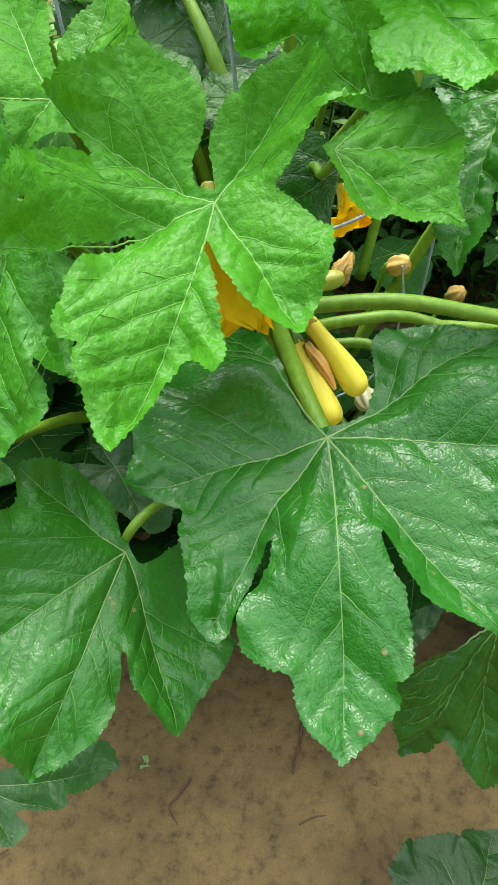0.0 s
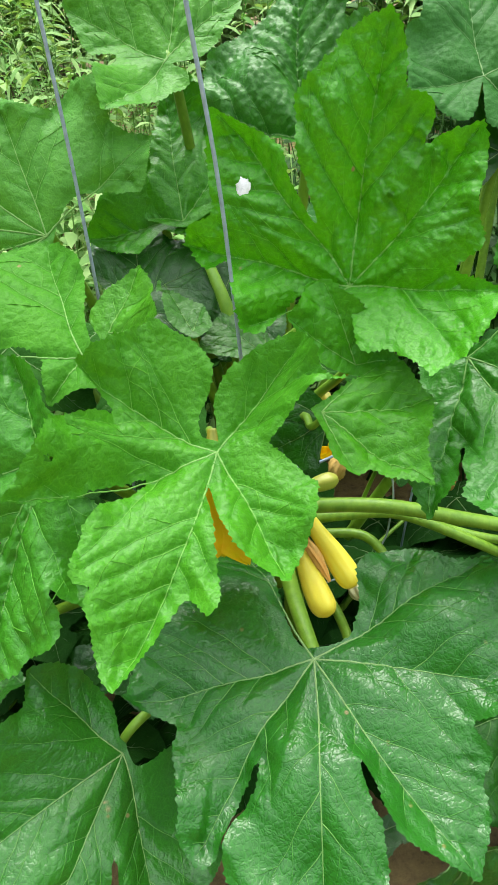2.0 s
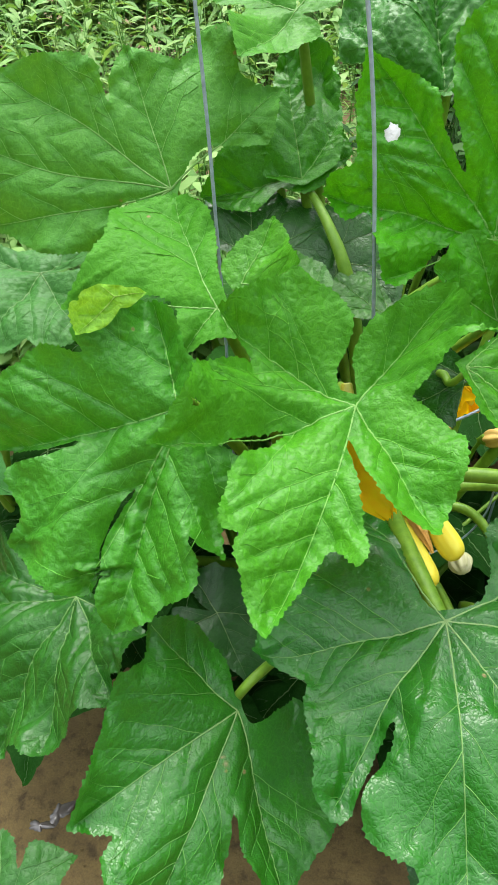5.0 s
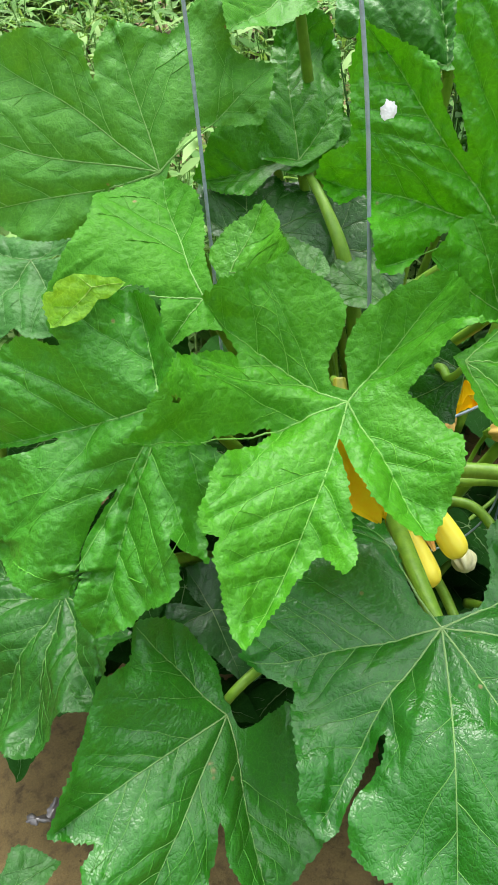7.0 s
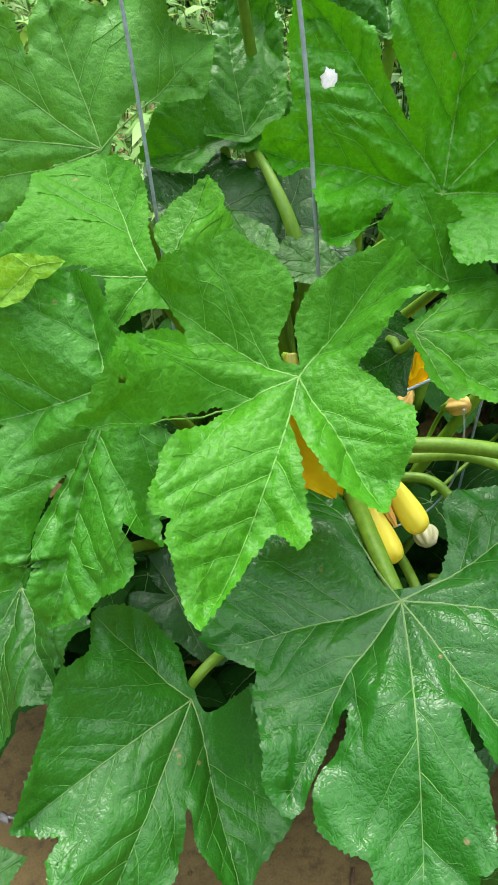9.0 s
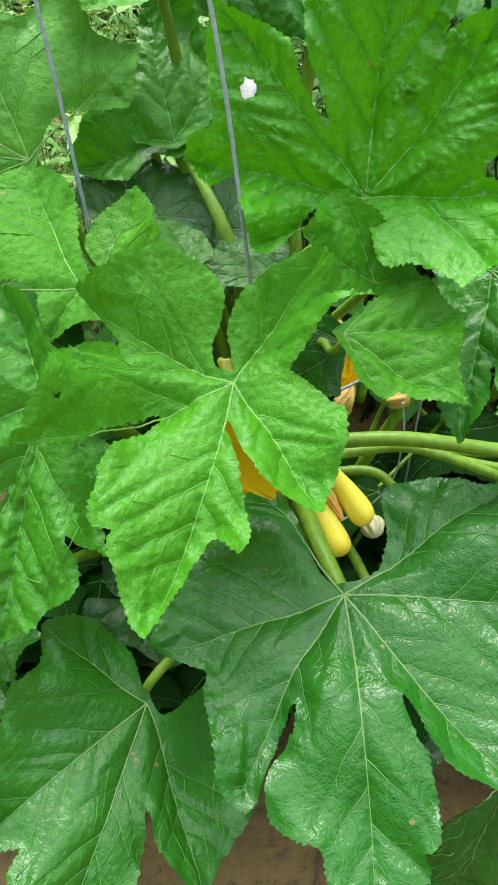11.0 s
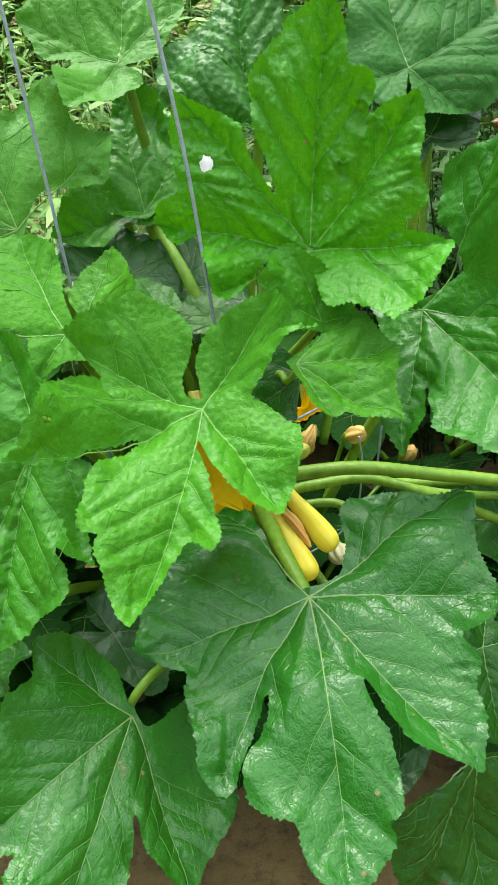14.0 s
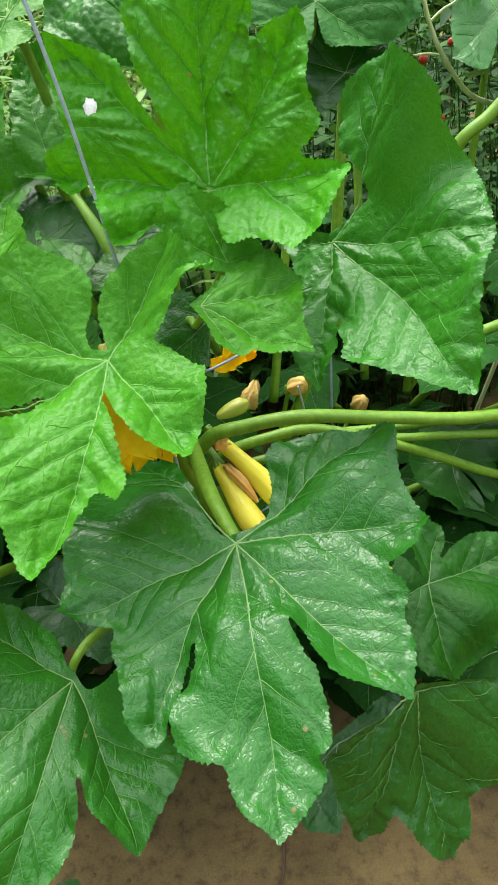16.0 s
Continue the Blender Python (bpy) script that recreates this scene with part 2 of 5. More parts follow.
# ---- leaves ----
def leaf_margin(lobes, sinuses, rng, step, tooth):
    """The closed, toothed margin of a lobed leaf in its own plane, starting at the basal notch."""
    first, last = radians(lobes[0][0]), radians(lobes[-1][0])
    turn = -1 if len(lobes) < 2 or math.sin(radians(lobes[1][0] - lobes[0][0])) < 0 else 1
    gap = (first - last) * turn % (2 * math.pi)
    notch_at = last + turn * gap / 2
    notch = np.array((math.cos(notch_at), math.sin(notch_at))) * 0.012
    runs, run = [], [notch]
    for i, (angle, length, before, after, *_) in enumerate(lobes):
        d = np.array((math.cos(radians(angle)), math.sin(radians(angle))))
        side = np.array((-d[1], d[0]))
        run += [d * length * f + side * w for f, w in before] + [d * length]
        runs.append(run)
        run = [d * length] + [d * length * f + side * w for f, w in after]
        if i < len(sinuses):
            a, r = radians(sinuses[i][0]), sinuses[i][1]
            run.append(np.array((math.cos(a), math.sin(a))) * r)
    run.append(notch)
    runs.append(run)
    line, tuck = [], []
    for k, run in enumerate(runs):
        piece = smooth_line(run, 14)
        gone = np.concatenate([[0], np.cumsum(np.linalg.norm(np.diff(piece, axis=0), axis=1))])
        n = max(4, int(gone[-1] / step))
        at = np.linspace(0, gone[-1], n, endpoint=False)
        line.append(np.stack([np.interp(at, gone, piece[:, 0]), np.interp(at, gone, piece[:, 1])], 1))
        tuck.append(np.sin(2 * math.pi * at / gone[-1]) if 0 < k < len(runs) - 1 else np.zeros(n))
    line = np.concatenate(line)
    n = len(line)
    reach = np.linalg.norm(line, axis=1)
    tangent = np.roll(line, -1, 0) - np.roll(line, 1, 0)
    tangent /= np.linalg.norm(tangent, axis=1)[:, None] + 1e-9
    outward = np.stack([tangent[:, 1], -tangent[:, 0]], 1) * turn
    offset, lean, i = np.zeros(n), np.zeros(n), 0
    while i < n:
        wide = max(3, int(rng.uniform(0.55, 1.7) * tooth * 3.0 / step))
        high = tooth * rng.choice((0.5, 0.7, 0.9, 1.3))
        for j in range(i, min(n, i + wide)):
            p = (j - i) / wide
            offset[j] = high * ((p / 0.75) ** 1.3 if p < 0.75 else (1 - p) / 0.25)
        i += wide
    gone = np.arange(n) * step
    p1, p2 = rng.uniform(0, 6), rng.uniform(0, 6)
    offset += 0.0005 * (1 + np.sin(gone / 0.0052 + p1)) + 0.0009 * (1 + np.sin(gone / 0.0135 + p2))
    # the flanks of a narrow notch stay smooth and keep clear of each other
    apart = np.linalg.norm(line[:, None] - line[None], axis=2)
    along = np.abs(np.arange(n)[:, None] - np.arange(n)[None])
    apart[np.minimum(along, n - along) < 0.016 / step] = 9
    gap = apart.min(axis=1)
    offset = (offset - 0.3 * tooth) * np.clip((gap - 0.004) / 0.010, 0, 1) - np.clip(0.0052 - gap, 0, 0.004) * 0.6
    teeth = line + outward * (offset * np.clip((reach - 0.02) / 0.03, 0, 1))[:, None]
    return line, teeth, np.concatenate(tuck)


def leaf(owner, at, turn, bend, lobes, sinuses, tint=(0.05, 0.18, 0.03), base=None, via=None, label="", seed=0, gloss=0.46, pucker=1.0,
         cell=0.0034, step=0.0019, tooth=0.0024, stalk=0.0065, holes=(), scars=()):
    """One lobed leaf: a quilted blade that sinks along its veins, the veins themselves and the stalk. cell: the spacing of its mesh.
    A lobe: angle, length, points of the margin before and after its tip, lift of the tip; a corner with no vein of its own ends in False."""
    rng = random.Random(seed)
    margin, teeth, tuck = leaf_margin(lobes, sinuses, rng, step, tooth)
    size = max(l[1] for l in lobes)
    def inside(p):
        out = np.zeros(len(p), bool)
        ax, ay = margin[::2, 0], margin[::2, 1]
        bx, by = np.roll(ax, -1), np.roll(ay, -1)
        for i in range(0, len(p), 2000):
            x, y = p[i:i + 2000, :1], p[i:i + 2000, 1:]
            cross = ((ay > y) != (by > y)) & (x < (bx - ax) * (y - ay) / (by - ay + 1e-12) + ax)
            out[i:i + 2000] = cross.sum(axis=1) % 2 == 1
        return out

    # the veins: one to each lobe's tip, with side veins that bend towards it and fork
    families, main_lines, side_lines = [], [], []
    veined = [l for l in lobes if len(l) < 6]
    for angle, length, *_ in veined:
        d = np.array((math.cos(radians(angle)), math.sin(radians(angle))))
        s = np.array((-d[1], d[0]))
        sway, kink = rng.uniform(-0.035, 0.035) * length, rng.uniform(-0.010, 0.010) * length
        main_lines.append(np.array([d * length * 0.97 * t + s * (sway * math.sin(math.pi * t) + kink * math.sin(3 * math.pi * t)) for t in np.linspace(0.0, 1, 18)]))

    def grow(start, d, a, i, count, curl):
        ray = [start]
        for m in range(count):
            b = a * (1 - curl * m) + 0.10 * math.sin(m * 0.9 + start[0] * 300)
            q = ray[-1] + 0.006 * np.array((d[0] * math.cos(b) - d[1] * math.sin(b), d[0] * math.sin(b) + d[1] * math.cos(b)))
            own = np.min(np.linalg.norm(main_lines[i] - q, axis=1))
            others = [np.min(np.linalg.norm(o - q, axis=1)) for j, o in enumerate(main_lines) if j != i]
            if others and min(others) < own * 0.85 and m > 2:
                break
            ray.append(q)
        ray = np.array(ray)
        ray = ray[:int(np.argmin(np.append(inside(ray), False)))]
        return ray[:max(1, len(ray) - 1)] if len(ray) else np.array([start])

    for i, main in enumerate(main_lines):
        length, sides, faint = veined[i][1], [], []
        t, flip = rng.uniform(0.16, 0.26), rng.choice((1, -1))
        d = (main[-1] - main[0]) / np.linalg.norm(main[-1] - main[0])
        while t < 0.94:
            k = t * 17
            p = main[int(k)] + (main[min(17, int(k) + 1)] - main[int(k)]) * (k - int(k))
            a = radians(rng.uniform(36, 52) + 8 * (t - 0.5)) * flip
            ray = grow(p, d, a, i, 44, 0.013)
            if len(ray) > 2:
                sides.append(ray)
                side_lines.append(ray)
                for mid in range(4, len(ray) - 2, rng.choice((4, 5, 6))):
                    fork = grow(ray[mid], d, a * rng.choice((-0.25, 0.1, 1.75)), i, rng.randint(4, 9), 0.0)
                    if len(fork) > 3:
                        faint.append(fork)

            t += rng.uniform(0.6, 1.1) * max(0.092, 0.020 / length)
            flip = -flip
        families.append((sides, faint))

    def cloud(lines, gap):
        return np.concatenate([np.concatenate([l[:-1] + (l[1:] - l[:-1]) * t for t in np.linspace(0, 1, gap, endpoint=False)]) for l in lines])

    main_pts, side_pts = cloud(main_lines, 5), cloud(side_lines or main_lines, 3)
    waves = [(rng.uniform(-1, 1) * 110, rng.uniform(-1, 1) * 110, rng.uniform(0, 6.3), rng.uniform(0.3, 1)) for _ in range(9)]
    broad = [(rng.uniform(-1, 1) * 48, rng.uniform(-1, 1) * 48, rng.uniform(0, 6.3)) for _ in range(6)]
    # the small fields between the finest veins
    span = 0.0105
    fields = np.array([((i + rng.uniform(-0.45, 0.45) + 0.5 * (j % 2)) * span, (j + rng.uniform(-0.45, 0.45)) * span * 0.87)
                       for i in range(-int(size * 1.2 / span), int(size * 1.2 / span) + 1) for j in range(-int(size * 1.35 / span), int(size * 1.35 / span) + 1)])
    fields = fields[np.linalg.norm(fields, axis=1) < 1.1 * size]

    def nearest(p, pts):
        return np.array([hit[2] for hit in (pts.find((x, y, 0)) for x, y in p)])

    def tree(pts):
        kd = KDTree(len(pts))
        for k, (x, y) in enumerate(pts):
            kd.insert((x, y, 0), k)
        kd.balance()
        return kd

    main_tree, side_tree, field_tree, edge_tree = tree(main_pts), tree(side_pts), tree(fields), tree(margin[::3])

    smooth = 0.70 if gloss < 0.42 else 1.0
    lean = {lobe[0]: rng.uniform(-0.16, 0.16) for lobe in lobes}

    def height(p):
        x, y = p[:, 0], p[:, 1]
        d1, d2 = nearest(p, main_tree), nearest(p, side_tree)
        r = np.hypot(x, y)
        h = bend[0] * x * x + bend[1] * x * y + bend[2] * y * y
        a = np.arctan2(y, x)
        num, den = np.zeros(len(p)), np.zeros(len(p))
        for lobe in lobes:
            w = np.exp(-(((a - radians(lobe[0]) + math.pi) % (2 * math.pi) - math.pi) / 0.40) ** 2)
            num += w * lobe[4] * np.minimum(r / lobe[1], 1.15) ** 2
            den += w
            # each lobe is tilted a little about its vein
            h += w * lean[lobe[0]] * np.minimum(r / lobe[1], 1.1) * (y * math.cos(radians(lobe[0])) - x * math.sin(radians(lobe[0])))
        h += num / (den + 0.02)
        scale = smooth * pucker * min(size / 0.2, 1.15)
        # the blade arches between the main veins and is quilted between the side veins
        h += scale * (0.0125 * (1 - np.exp(-d1 / 0.024)) + 0.0037 * (1 - np.exp(-(d2 / 0.0095) ** 1.2)) * (0.75 + 0.35 * np.sin(47 * x + seed) * np.sin(53 * y + 2 * seed)))
        two = [field_tree.find_n((u, v, 0), 2) for u, v in p]
        gap = np.array([(b[2] - c[2]) * 0.5 for c, b in two]) if len(fields) > 1 else np.zeros(len(p))
        h += (0.0010 if gloss < 0.42 else 0.0020) * pucker * (1 - np.exp(-gap / 0.0016)) * np.clip(d2 / 0.004, 0, 1)
        h += 0.0004 * pucker * sum(k * np.sin(a * x + b * y + c) for a, b, c, k in waves) * np.clip(r / 0.05, 0, 1)
        h += 0.0040 * sum(np.sin(a * x + b * y + c) for a, b, c in broad) * np.clip(r / 0.10, 0, 1)
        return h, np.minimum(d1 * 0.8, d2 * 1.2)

    def edge_lift(p):
        """The margin waves, and one flank of each notch lies over the other."""
        found = [edge_tree.find((u, v, 0)) for u, v in p]
        k, far = np.array([f[1] for f in found]) * 3, np.array([f[2] for f in found])
        free = np.clip((np.linalg.norm(margin[k], axis=1) - 0.03) / 0.05, 0, 1)
        wave = np.sin(p[:, 0] * 95 + p[:, 1] * 60 + seed) + np.sin(p[:, 0] * -70 + p[:, 1] * 120 + 2 * seed) + 0.6 * np.sin(p[:, 0] * 210 - p[:, 1] * 170 + 3 * seed)
        return min(size / 0.2, 1.3) * free * (0.0022 * wave * np.exp(-far / 0.013) + 0.0085 * tuck[k] * np.exp(-(far / 0.022) ** 2))

    # an even net of points inside the margin, closer along the veins
    gx, gy = np.meshgrid(np.arange(-1.25 * size, 1.25 * size, cell), np.arange(-1.25 * size, 1.25 * size, cell * 0.87))
    gx = gx + (np.arange(gx.shape[0]) % 2 * 0.5 * cell)[:, None]
    net = np.stack([gx.ravel(), gy.ravel()], 1) + np.random.default_rng(seed).uniform(-0.12, 0.12, (gx.size, 2)) * cell
    net = net[inside(net)]
    far = np.array([edge_tree.find((x, y, 0))[2] for x, y in net]) if len(net) else np.zeros(0)
    net = net[far > 0.7 * max(cell, step * 2)]
    spine = np.concatenate([main_pts[::2]] + ([side_pts[::2]] if cell < 0.005 else []))
    spine = spine[inside(spine)]
    spine = spine[np.array([edge_tree.find((x, y, 0))[2] for x, y in spine]) > cell]
    rim = [Vector(p) for p in teeth]
    made = delaunay_2d_cdt(rim + [Vector(p) for p in net] + [Vector(p) for p in spine], [], [list(range(len(rim)))], 1, 0.0004)
    flat = np.array([tuple(v) for v in made[0]])
    z, near = height(flat)
    z += edge_lift(flat)
    verts, faces = np.column_stack([flat, z]), made[2]
    for hx, hy, hr in holes:
        faces = [f for f in faces if np.linalg.norm(flat[list(f)].mean(axis=0) - (hx, hy)) > hr * (1 + 0.35 * math.sin(3 * f[0]))]
    a, b, c = (flat[faces[0][k]] for k in range(3))
    if (b[0] - a[0]) * (c[1] - a[1]) - (b[1] - a[1]) * (c[0] - a[0]) < 0:
        faces = [f[::-1] for f in faces]
    place = owner.matrix_world.inverted() @ pose(*at, *turn)
    blade = mesh_object("leaf", verts, faces, BLADE, owner, label)
    blade.matrix_local = place
    blade.color = (*tint, gloss)
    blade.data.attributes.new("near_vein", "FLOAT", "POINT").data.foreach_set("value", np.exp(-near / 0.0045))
    worn = np.zeros(len(flat))
    for hx, hy, hr in scars:
        worn = np.maximum(worn, np.clip(1.6 - np.linalg.norm(flat - (hx, hy), axis=1) / hr, 0, 1))
    blade.data.attributes.new("scar", "FLOAT", "POINT").data.foreach_set("value", worn)

    # raised veins
    for main, (sides, faint) in zip(main_lines, families):
        vv, ff, pale = [], [], []
        for j, line in enumerate([main, *sides, *faint]):
            long = np.linalg.norm(line[-1] - line[0])
            thick = 0.00125 if j == 0 else 0.00050 * (0.5 + min(0.8, long / 0.10))
            line = smooth_line(line, 3)
            hz, _ = height(line)
            hz = hz + edge_lift(line)
            d = np.gradient(line, axis=0)
            d /= np.linalg.norm(d, axis=1)[:, None] + 1e-9
            s = np.stack([-d[:, 1], d[:, 0]], 1)
            w = thick * np.linspace(1, 0.22, len(line)) * (size / 0.22) ** 0.5
            start = len(vv)
            for m in range(len(line)):
                pale += [((0.85 if j == 0 else 0.38) if gloss < 0.42 else (0.55 if j == 0 else 0.22)) * (0.4 if j > len(sides) else 1.0) * (1 - 0.65 * m / len(line))] * 4
                for off, up in ((-1, -0.0008), (-0.5, 0.0005), (0.5, 0.0005), (1, -0.0008)):
                    vv.append((*(line[m] + s[m] * w[m] * off), hz[m] + up + 0.0004))
            for m in range(len(line) - 1):
                for c in range(3):
                    a = start + m * 4 + c
                    ff.append((a, a + 4, a + 5, a + 1)[::-1])
        vein = mesh_object("vein", vv, ff, VEIN, blade)
        vein.color = (*tint, 1)
        vein.data.attributes.new("pale", "FLOAT", "POINT").data.foreach_set("value", pale)

    # the stalk, from the notch down to the crown
    if base is not None:
        inv = (owner.matrix_world @ place).inverted()
        notch = Vector((*(margin[0] * 0.6), 0.0))
        down = Vector((*(margin[0] / 0.012 * 0.016), -0.045))
        foot = inv @ Vector(base)
        mid = inv @ Vector(via) if via else (down + foot) * 0.5 + inv.to_3x3() @ Vector((0, 0, 0.04))
        line = smooth_line([Vector((0, 0, -0.007)), down * 0.6, mid, foot], 9)
        radii = np.interp(np.linspace(0, 1, len(line)), [0, 0.05, 0.3, 1], [stalk * 0.55, stalk * 0.9, stalk, stalk * 1.5])
        mesh_object("petiole", *tube(line, radii, 12, 0.05), STALK, blade, "ridged pale green stalk")
    return blade


# ---- ground ----
def soil_height(x, y):
    near = 1.0 if abs(x) < 2.1 and -1.1 < y < 3.1 else 0.0
    return near * (0.012 * noise.noise((x * 3, y * 3, 0)) + 0.006 * noise.noise((x * 14, y * 14, 2)) + 0.003 * noise.noise((x * 40, y * 40, 5)))


def ground():
    xs = np.concatenate([np.linspace(-60, -2.2, 12), np.linspace(-2, 2, 140), np.linspace(2.2, 60, 12)])
    ys = np.concatenate([np.linspace(-60, -1.2, 12), np.linspace(-1, 3, 140), np.linspace(3.3, 80, 14)])
    verts = []
    for y in ys:
        for x in xs:
            h = soil_height(x, y)
            verts.append((x, y, h))
    w = len(xs)
    faces = [(j * w + i, j * w + i + 1, (j + 1) * w + i + 1, (j + 1) * w + i) for j in range(len(ys) - 1) for i in range(w - 1)]
    return tagged(mesh_object("ground", verts, faces, SOIL), "bare brown garden soil with small twigs", "ground", kind="structure")


ground()

plant_a = plant("squash_plant", (0.10, 0.92, 0), "yellow summer squash plant with large lobed leaves")
plant_b = plant("squash_plant", (-0.18, 1.12, 0), "squash plant with broad pale leaves in a row")
plant_c = plant("squash_plant", (-0.34, 0.66, 0), "low young squash plant at the bed edge")
plant_d = plant("squash_plant", (0.55, 1.35, 0), "neighbouring squash plant further along the row")
plant_e = plant("squash_seedling", (0.42, 0.18, 0), "small dark green squash seedling on soil")
leaf(plant_a, (0.124, 0.556, 0.699), (8.2, 8.8, -89.6), (-0.71, 0.07, -0.22),
     [(138, 0.178, [(0.24, -0.012), (0.48, 0.005), (0.65, 0.032), (0.83, 0.025)], [], 0.024, False), (119, 0.22, [], [(0.95, -0.04)], 0.037), (80, 0.21, [], [(0.89, -0.032)], 0.028), (37, 0.239, [(0.73, 0.077), (0.78, 0.057), (0.89, 0.041)], [(0.81, -0.029), (0.69, -0.034), (0.54, -0.026)], -0.033), (0, 0.289, [(0.48, 0.052), (0.56, 0.063), (0.75, 0.061), (0.79, 0.048), (0.85, 0.048)], [(0.9, -0.03), (0.78, -0.039), (0.74, -0.068), (0.68, -0.083), (0.57, -0.083), (0.45, -0.058)], 0.006), (-32, 0.222, [(0.64, 0.006), (0.96, 0.014)], [(0.97, -0.02), (0.88, -0.03), (0.72, -0.069)], -0.027), (-75, 0.203, [(0.8, 0.023)], [(0.9, -0.058), (0.83, -0.181)], 0.028), (-148, 0.241, [], [(0.72, -0.024), (0.16, 0.005)], 0.003)],
     [(126, 0.194), (97, 0.194), (67, 0.169), (23, 0.114), (-28, 0.116), (-63, 0.159), (-131, 0.261)], tint=(0.015, 0.131, 0.006), base=(0.065, 0.9, 0.6), via=(0.098, 0.68, 0.669), stalk=0.0085, label='large glossy dark green lobed squash leaf', cell=0.0028, scars=((0.082, 0.073, 0.0012), (0.135, 0.090, 0.0013), (0.168, 0.116, 0.0016), (-0.004, 0.176, 0.0012)), gloss=0.37, seed=65)
leaf(plant_a, (0.011, 0.669, 0.886), (-12.5, 23.9, -106.9), (-0.23, -0.47, -0.01),
     [(157, 0.126, [(0.19, 0.024), (0.33, 0.04), (0.58, 0.043), (0.91, 0.02)], [], 0.072), (128, 0.127, [], [(0.77, 0.009), (0.49, -0.008)], 0.078, False), (86, 0.108, [(0.62, 0.015)], [(1.04, -0.018)], 0.026, False), (45, 0.157, [(0.86, 0.031)], [(0.71, -0.028), (0.31, -0.028)], 0.028), (0, 0.256, [(0.25, 0.016), (0.55, 0.053), (0.64, 0.052), (0.63, 0.024)], [(0.95, -0.018), (0.76, -0.054), (0.7, -0.054), (0.69, -0.076), (0.46, -0.084), (0.29, -0.062)], 0.029), (-49, 0.214, [(0.45, -0.005), (0.78, 0.004)], [(0.77, -0.038), (0.7, -0.061), (0.53, -0.069)], 0.035), (-97, 0.161, [(0.76, 0.011)], [(0.91, -0.027)], 0.058), (-129, 0.139, [], [(0.75, -0.032), (0.58, -0.037), (0.45, -0.028), (0.31, -0.003), (0.17, 0.005)], 0.059, False)],
     [(140, 0.118), (110, 0.051), (67, 0.125), (2, 0.036), (-48, 0.075), (-87, 0.115), (-115, 0.146)], tint=(0.050, 0.232, 0.008), gloss=0.5, base=(0.08, 0.88, 0.45), label='bright green star-shaped squash leaf held high', cell=0.0028, holes=((0.088, -0.137, 0.0030),), seed=66)
tall_leaf = leaf(plant_a, (0.146, 0.82, 1.012), (9.7, -65.9, 69.2), (0.67, 0.78, 0.2),
     [(122, 0.116, [(0.23, -0.013), (0.52, -0.01), (0.69, 0.003), (0.88, 0.01)], [(0.96, -0.019), (0.95, -0.056)], 0.063), (86, 0.187, [(0.84, 0.018)], [(0.97, -0.02)], 0.016), (48, 0.22, [(0.77, 0.052), (0.87, 0.035)], [(0.71, -0.027), (0.62, -0.025), (0.51, -0.015)], 0.024), (2, 0.251, [(0.39, 0.058), (0.49, 0.069), (0.59, 0.075), (0.7, 0.077), (0.84, 0.047), (0.91, 0.04)], [(0.88, -0.02), (0.75, -0.026), (0.69, -0.055), (0.44, -0.045), (0.38, -0.026), (0.33, -0.013)], 0.019), (-29, 0.199, [(0.32, 0.02), (0.64, 0.03), (0.79, 0.029)], [(0.88, -0.025), (0.7, -0.048), (0.59, -0.075)], 0.033), (-82, 0.16, [(0.86, 0.011)], [], 0.026), (-122, 0.123, [], [(0.63, -0.013), (0.45, -0.034), (0.21, -0.019)], 0.054, False)],
     [(87, 0.137), (74, 0.164), (39, 0.071), (-3, 0.061), (-70, 0.11), (-104, 0.138)], tint=(0.055, 0.287, 0.005), gloss=0.44, base=(0.06, 0.98, 0.45), via=(0.03, 0.93, 0.8), label='upright mid-green squash leaf with pale veins', cell=0.0028, pucker=1.5, seed=67)
leaf(plant_a, (0.286, 0.795, 0.94), (43.0, 11.4, -73.7), (-0.32, -0.08, -0.11),
     [(103, 0.186, [(0.2, -0.006), (0.36, -0.016), (0.48, 0.016), (0.5, 0.04), (0.63, 0.054), (0.81, 0.06)], [(0.89, -0.08), (0.8, -0.088)], 0.092), (38, 0.205, [(0.85, 0.053)], [], 0.001), (0, 0.277, [], [(0.63, -0.064), (0.52, -0.061)], 0.001), (-38, 0.192, [(0.71, 0.025), (0.85, 0.023)], [(0.83, -0.018)], 0.006), (-149, 0.082, [], [(0.75, -0.013)], -0.0)],
     [(67, 0.174), (7, 0.253), (-28, 0.108), (-68, 0.075)], tint=(0.029, 0.177, 0.009), gloss=0.43, base=(0.2, 1.0, 0.45), via=(0.3, 0.95, 0.75), label='broad dark green squash leaf with deep lobes', seed=68)
leaf(plant_a, (0.119, 0.699, 0.922), (18.1, 14.4, -39.7), (-0.52, 0.02, -0.49),
     [(88, 0.085, [], [], 0.005), (54, 0.119, [], [(0.89, -0.03)], 0.011), (10, 0.134, [(0.89, 0.015)], [(0.71, -0.018)], -0.014), (-19, 0.074, [], [(0.69, -0.011), (0.34, -0.009)], -0.001)],
     [(75, 0.104), (29, 0.11), (-5, 0.078)], tint=(0.050, 0.228, 0.007), gloss=0.5, base=(0.0, 0.84, 0.6), via=(0.09, 0.755, 0.865), stalk=0.004, label='small bright green young squash leaf', pucker=1.4, seed=69)
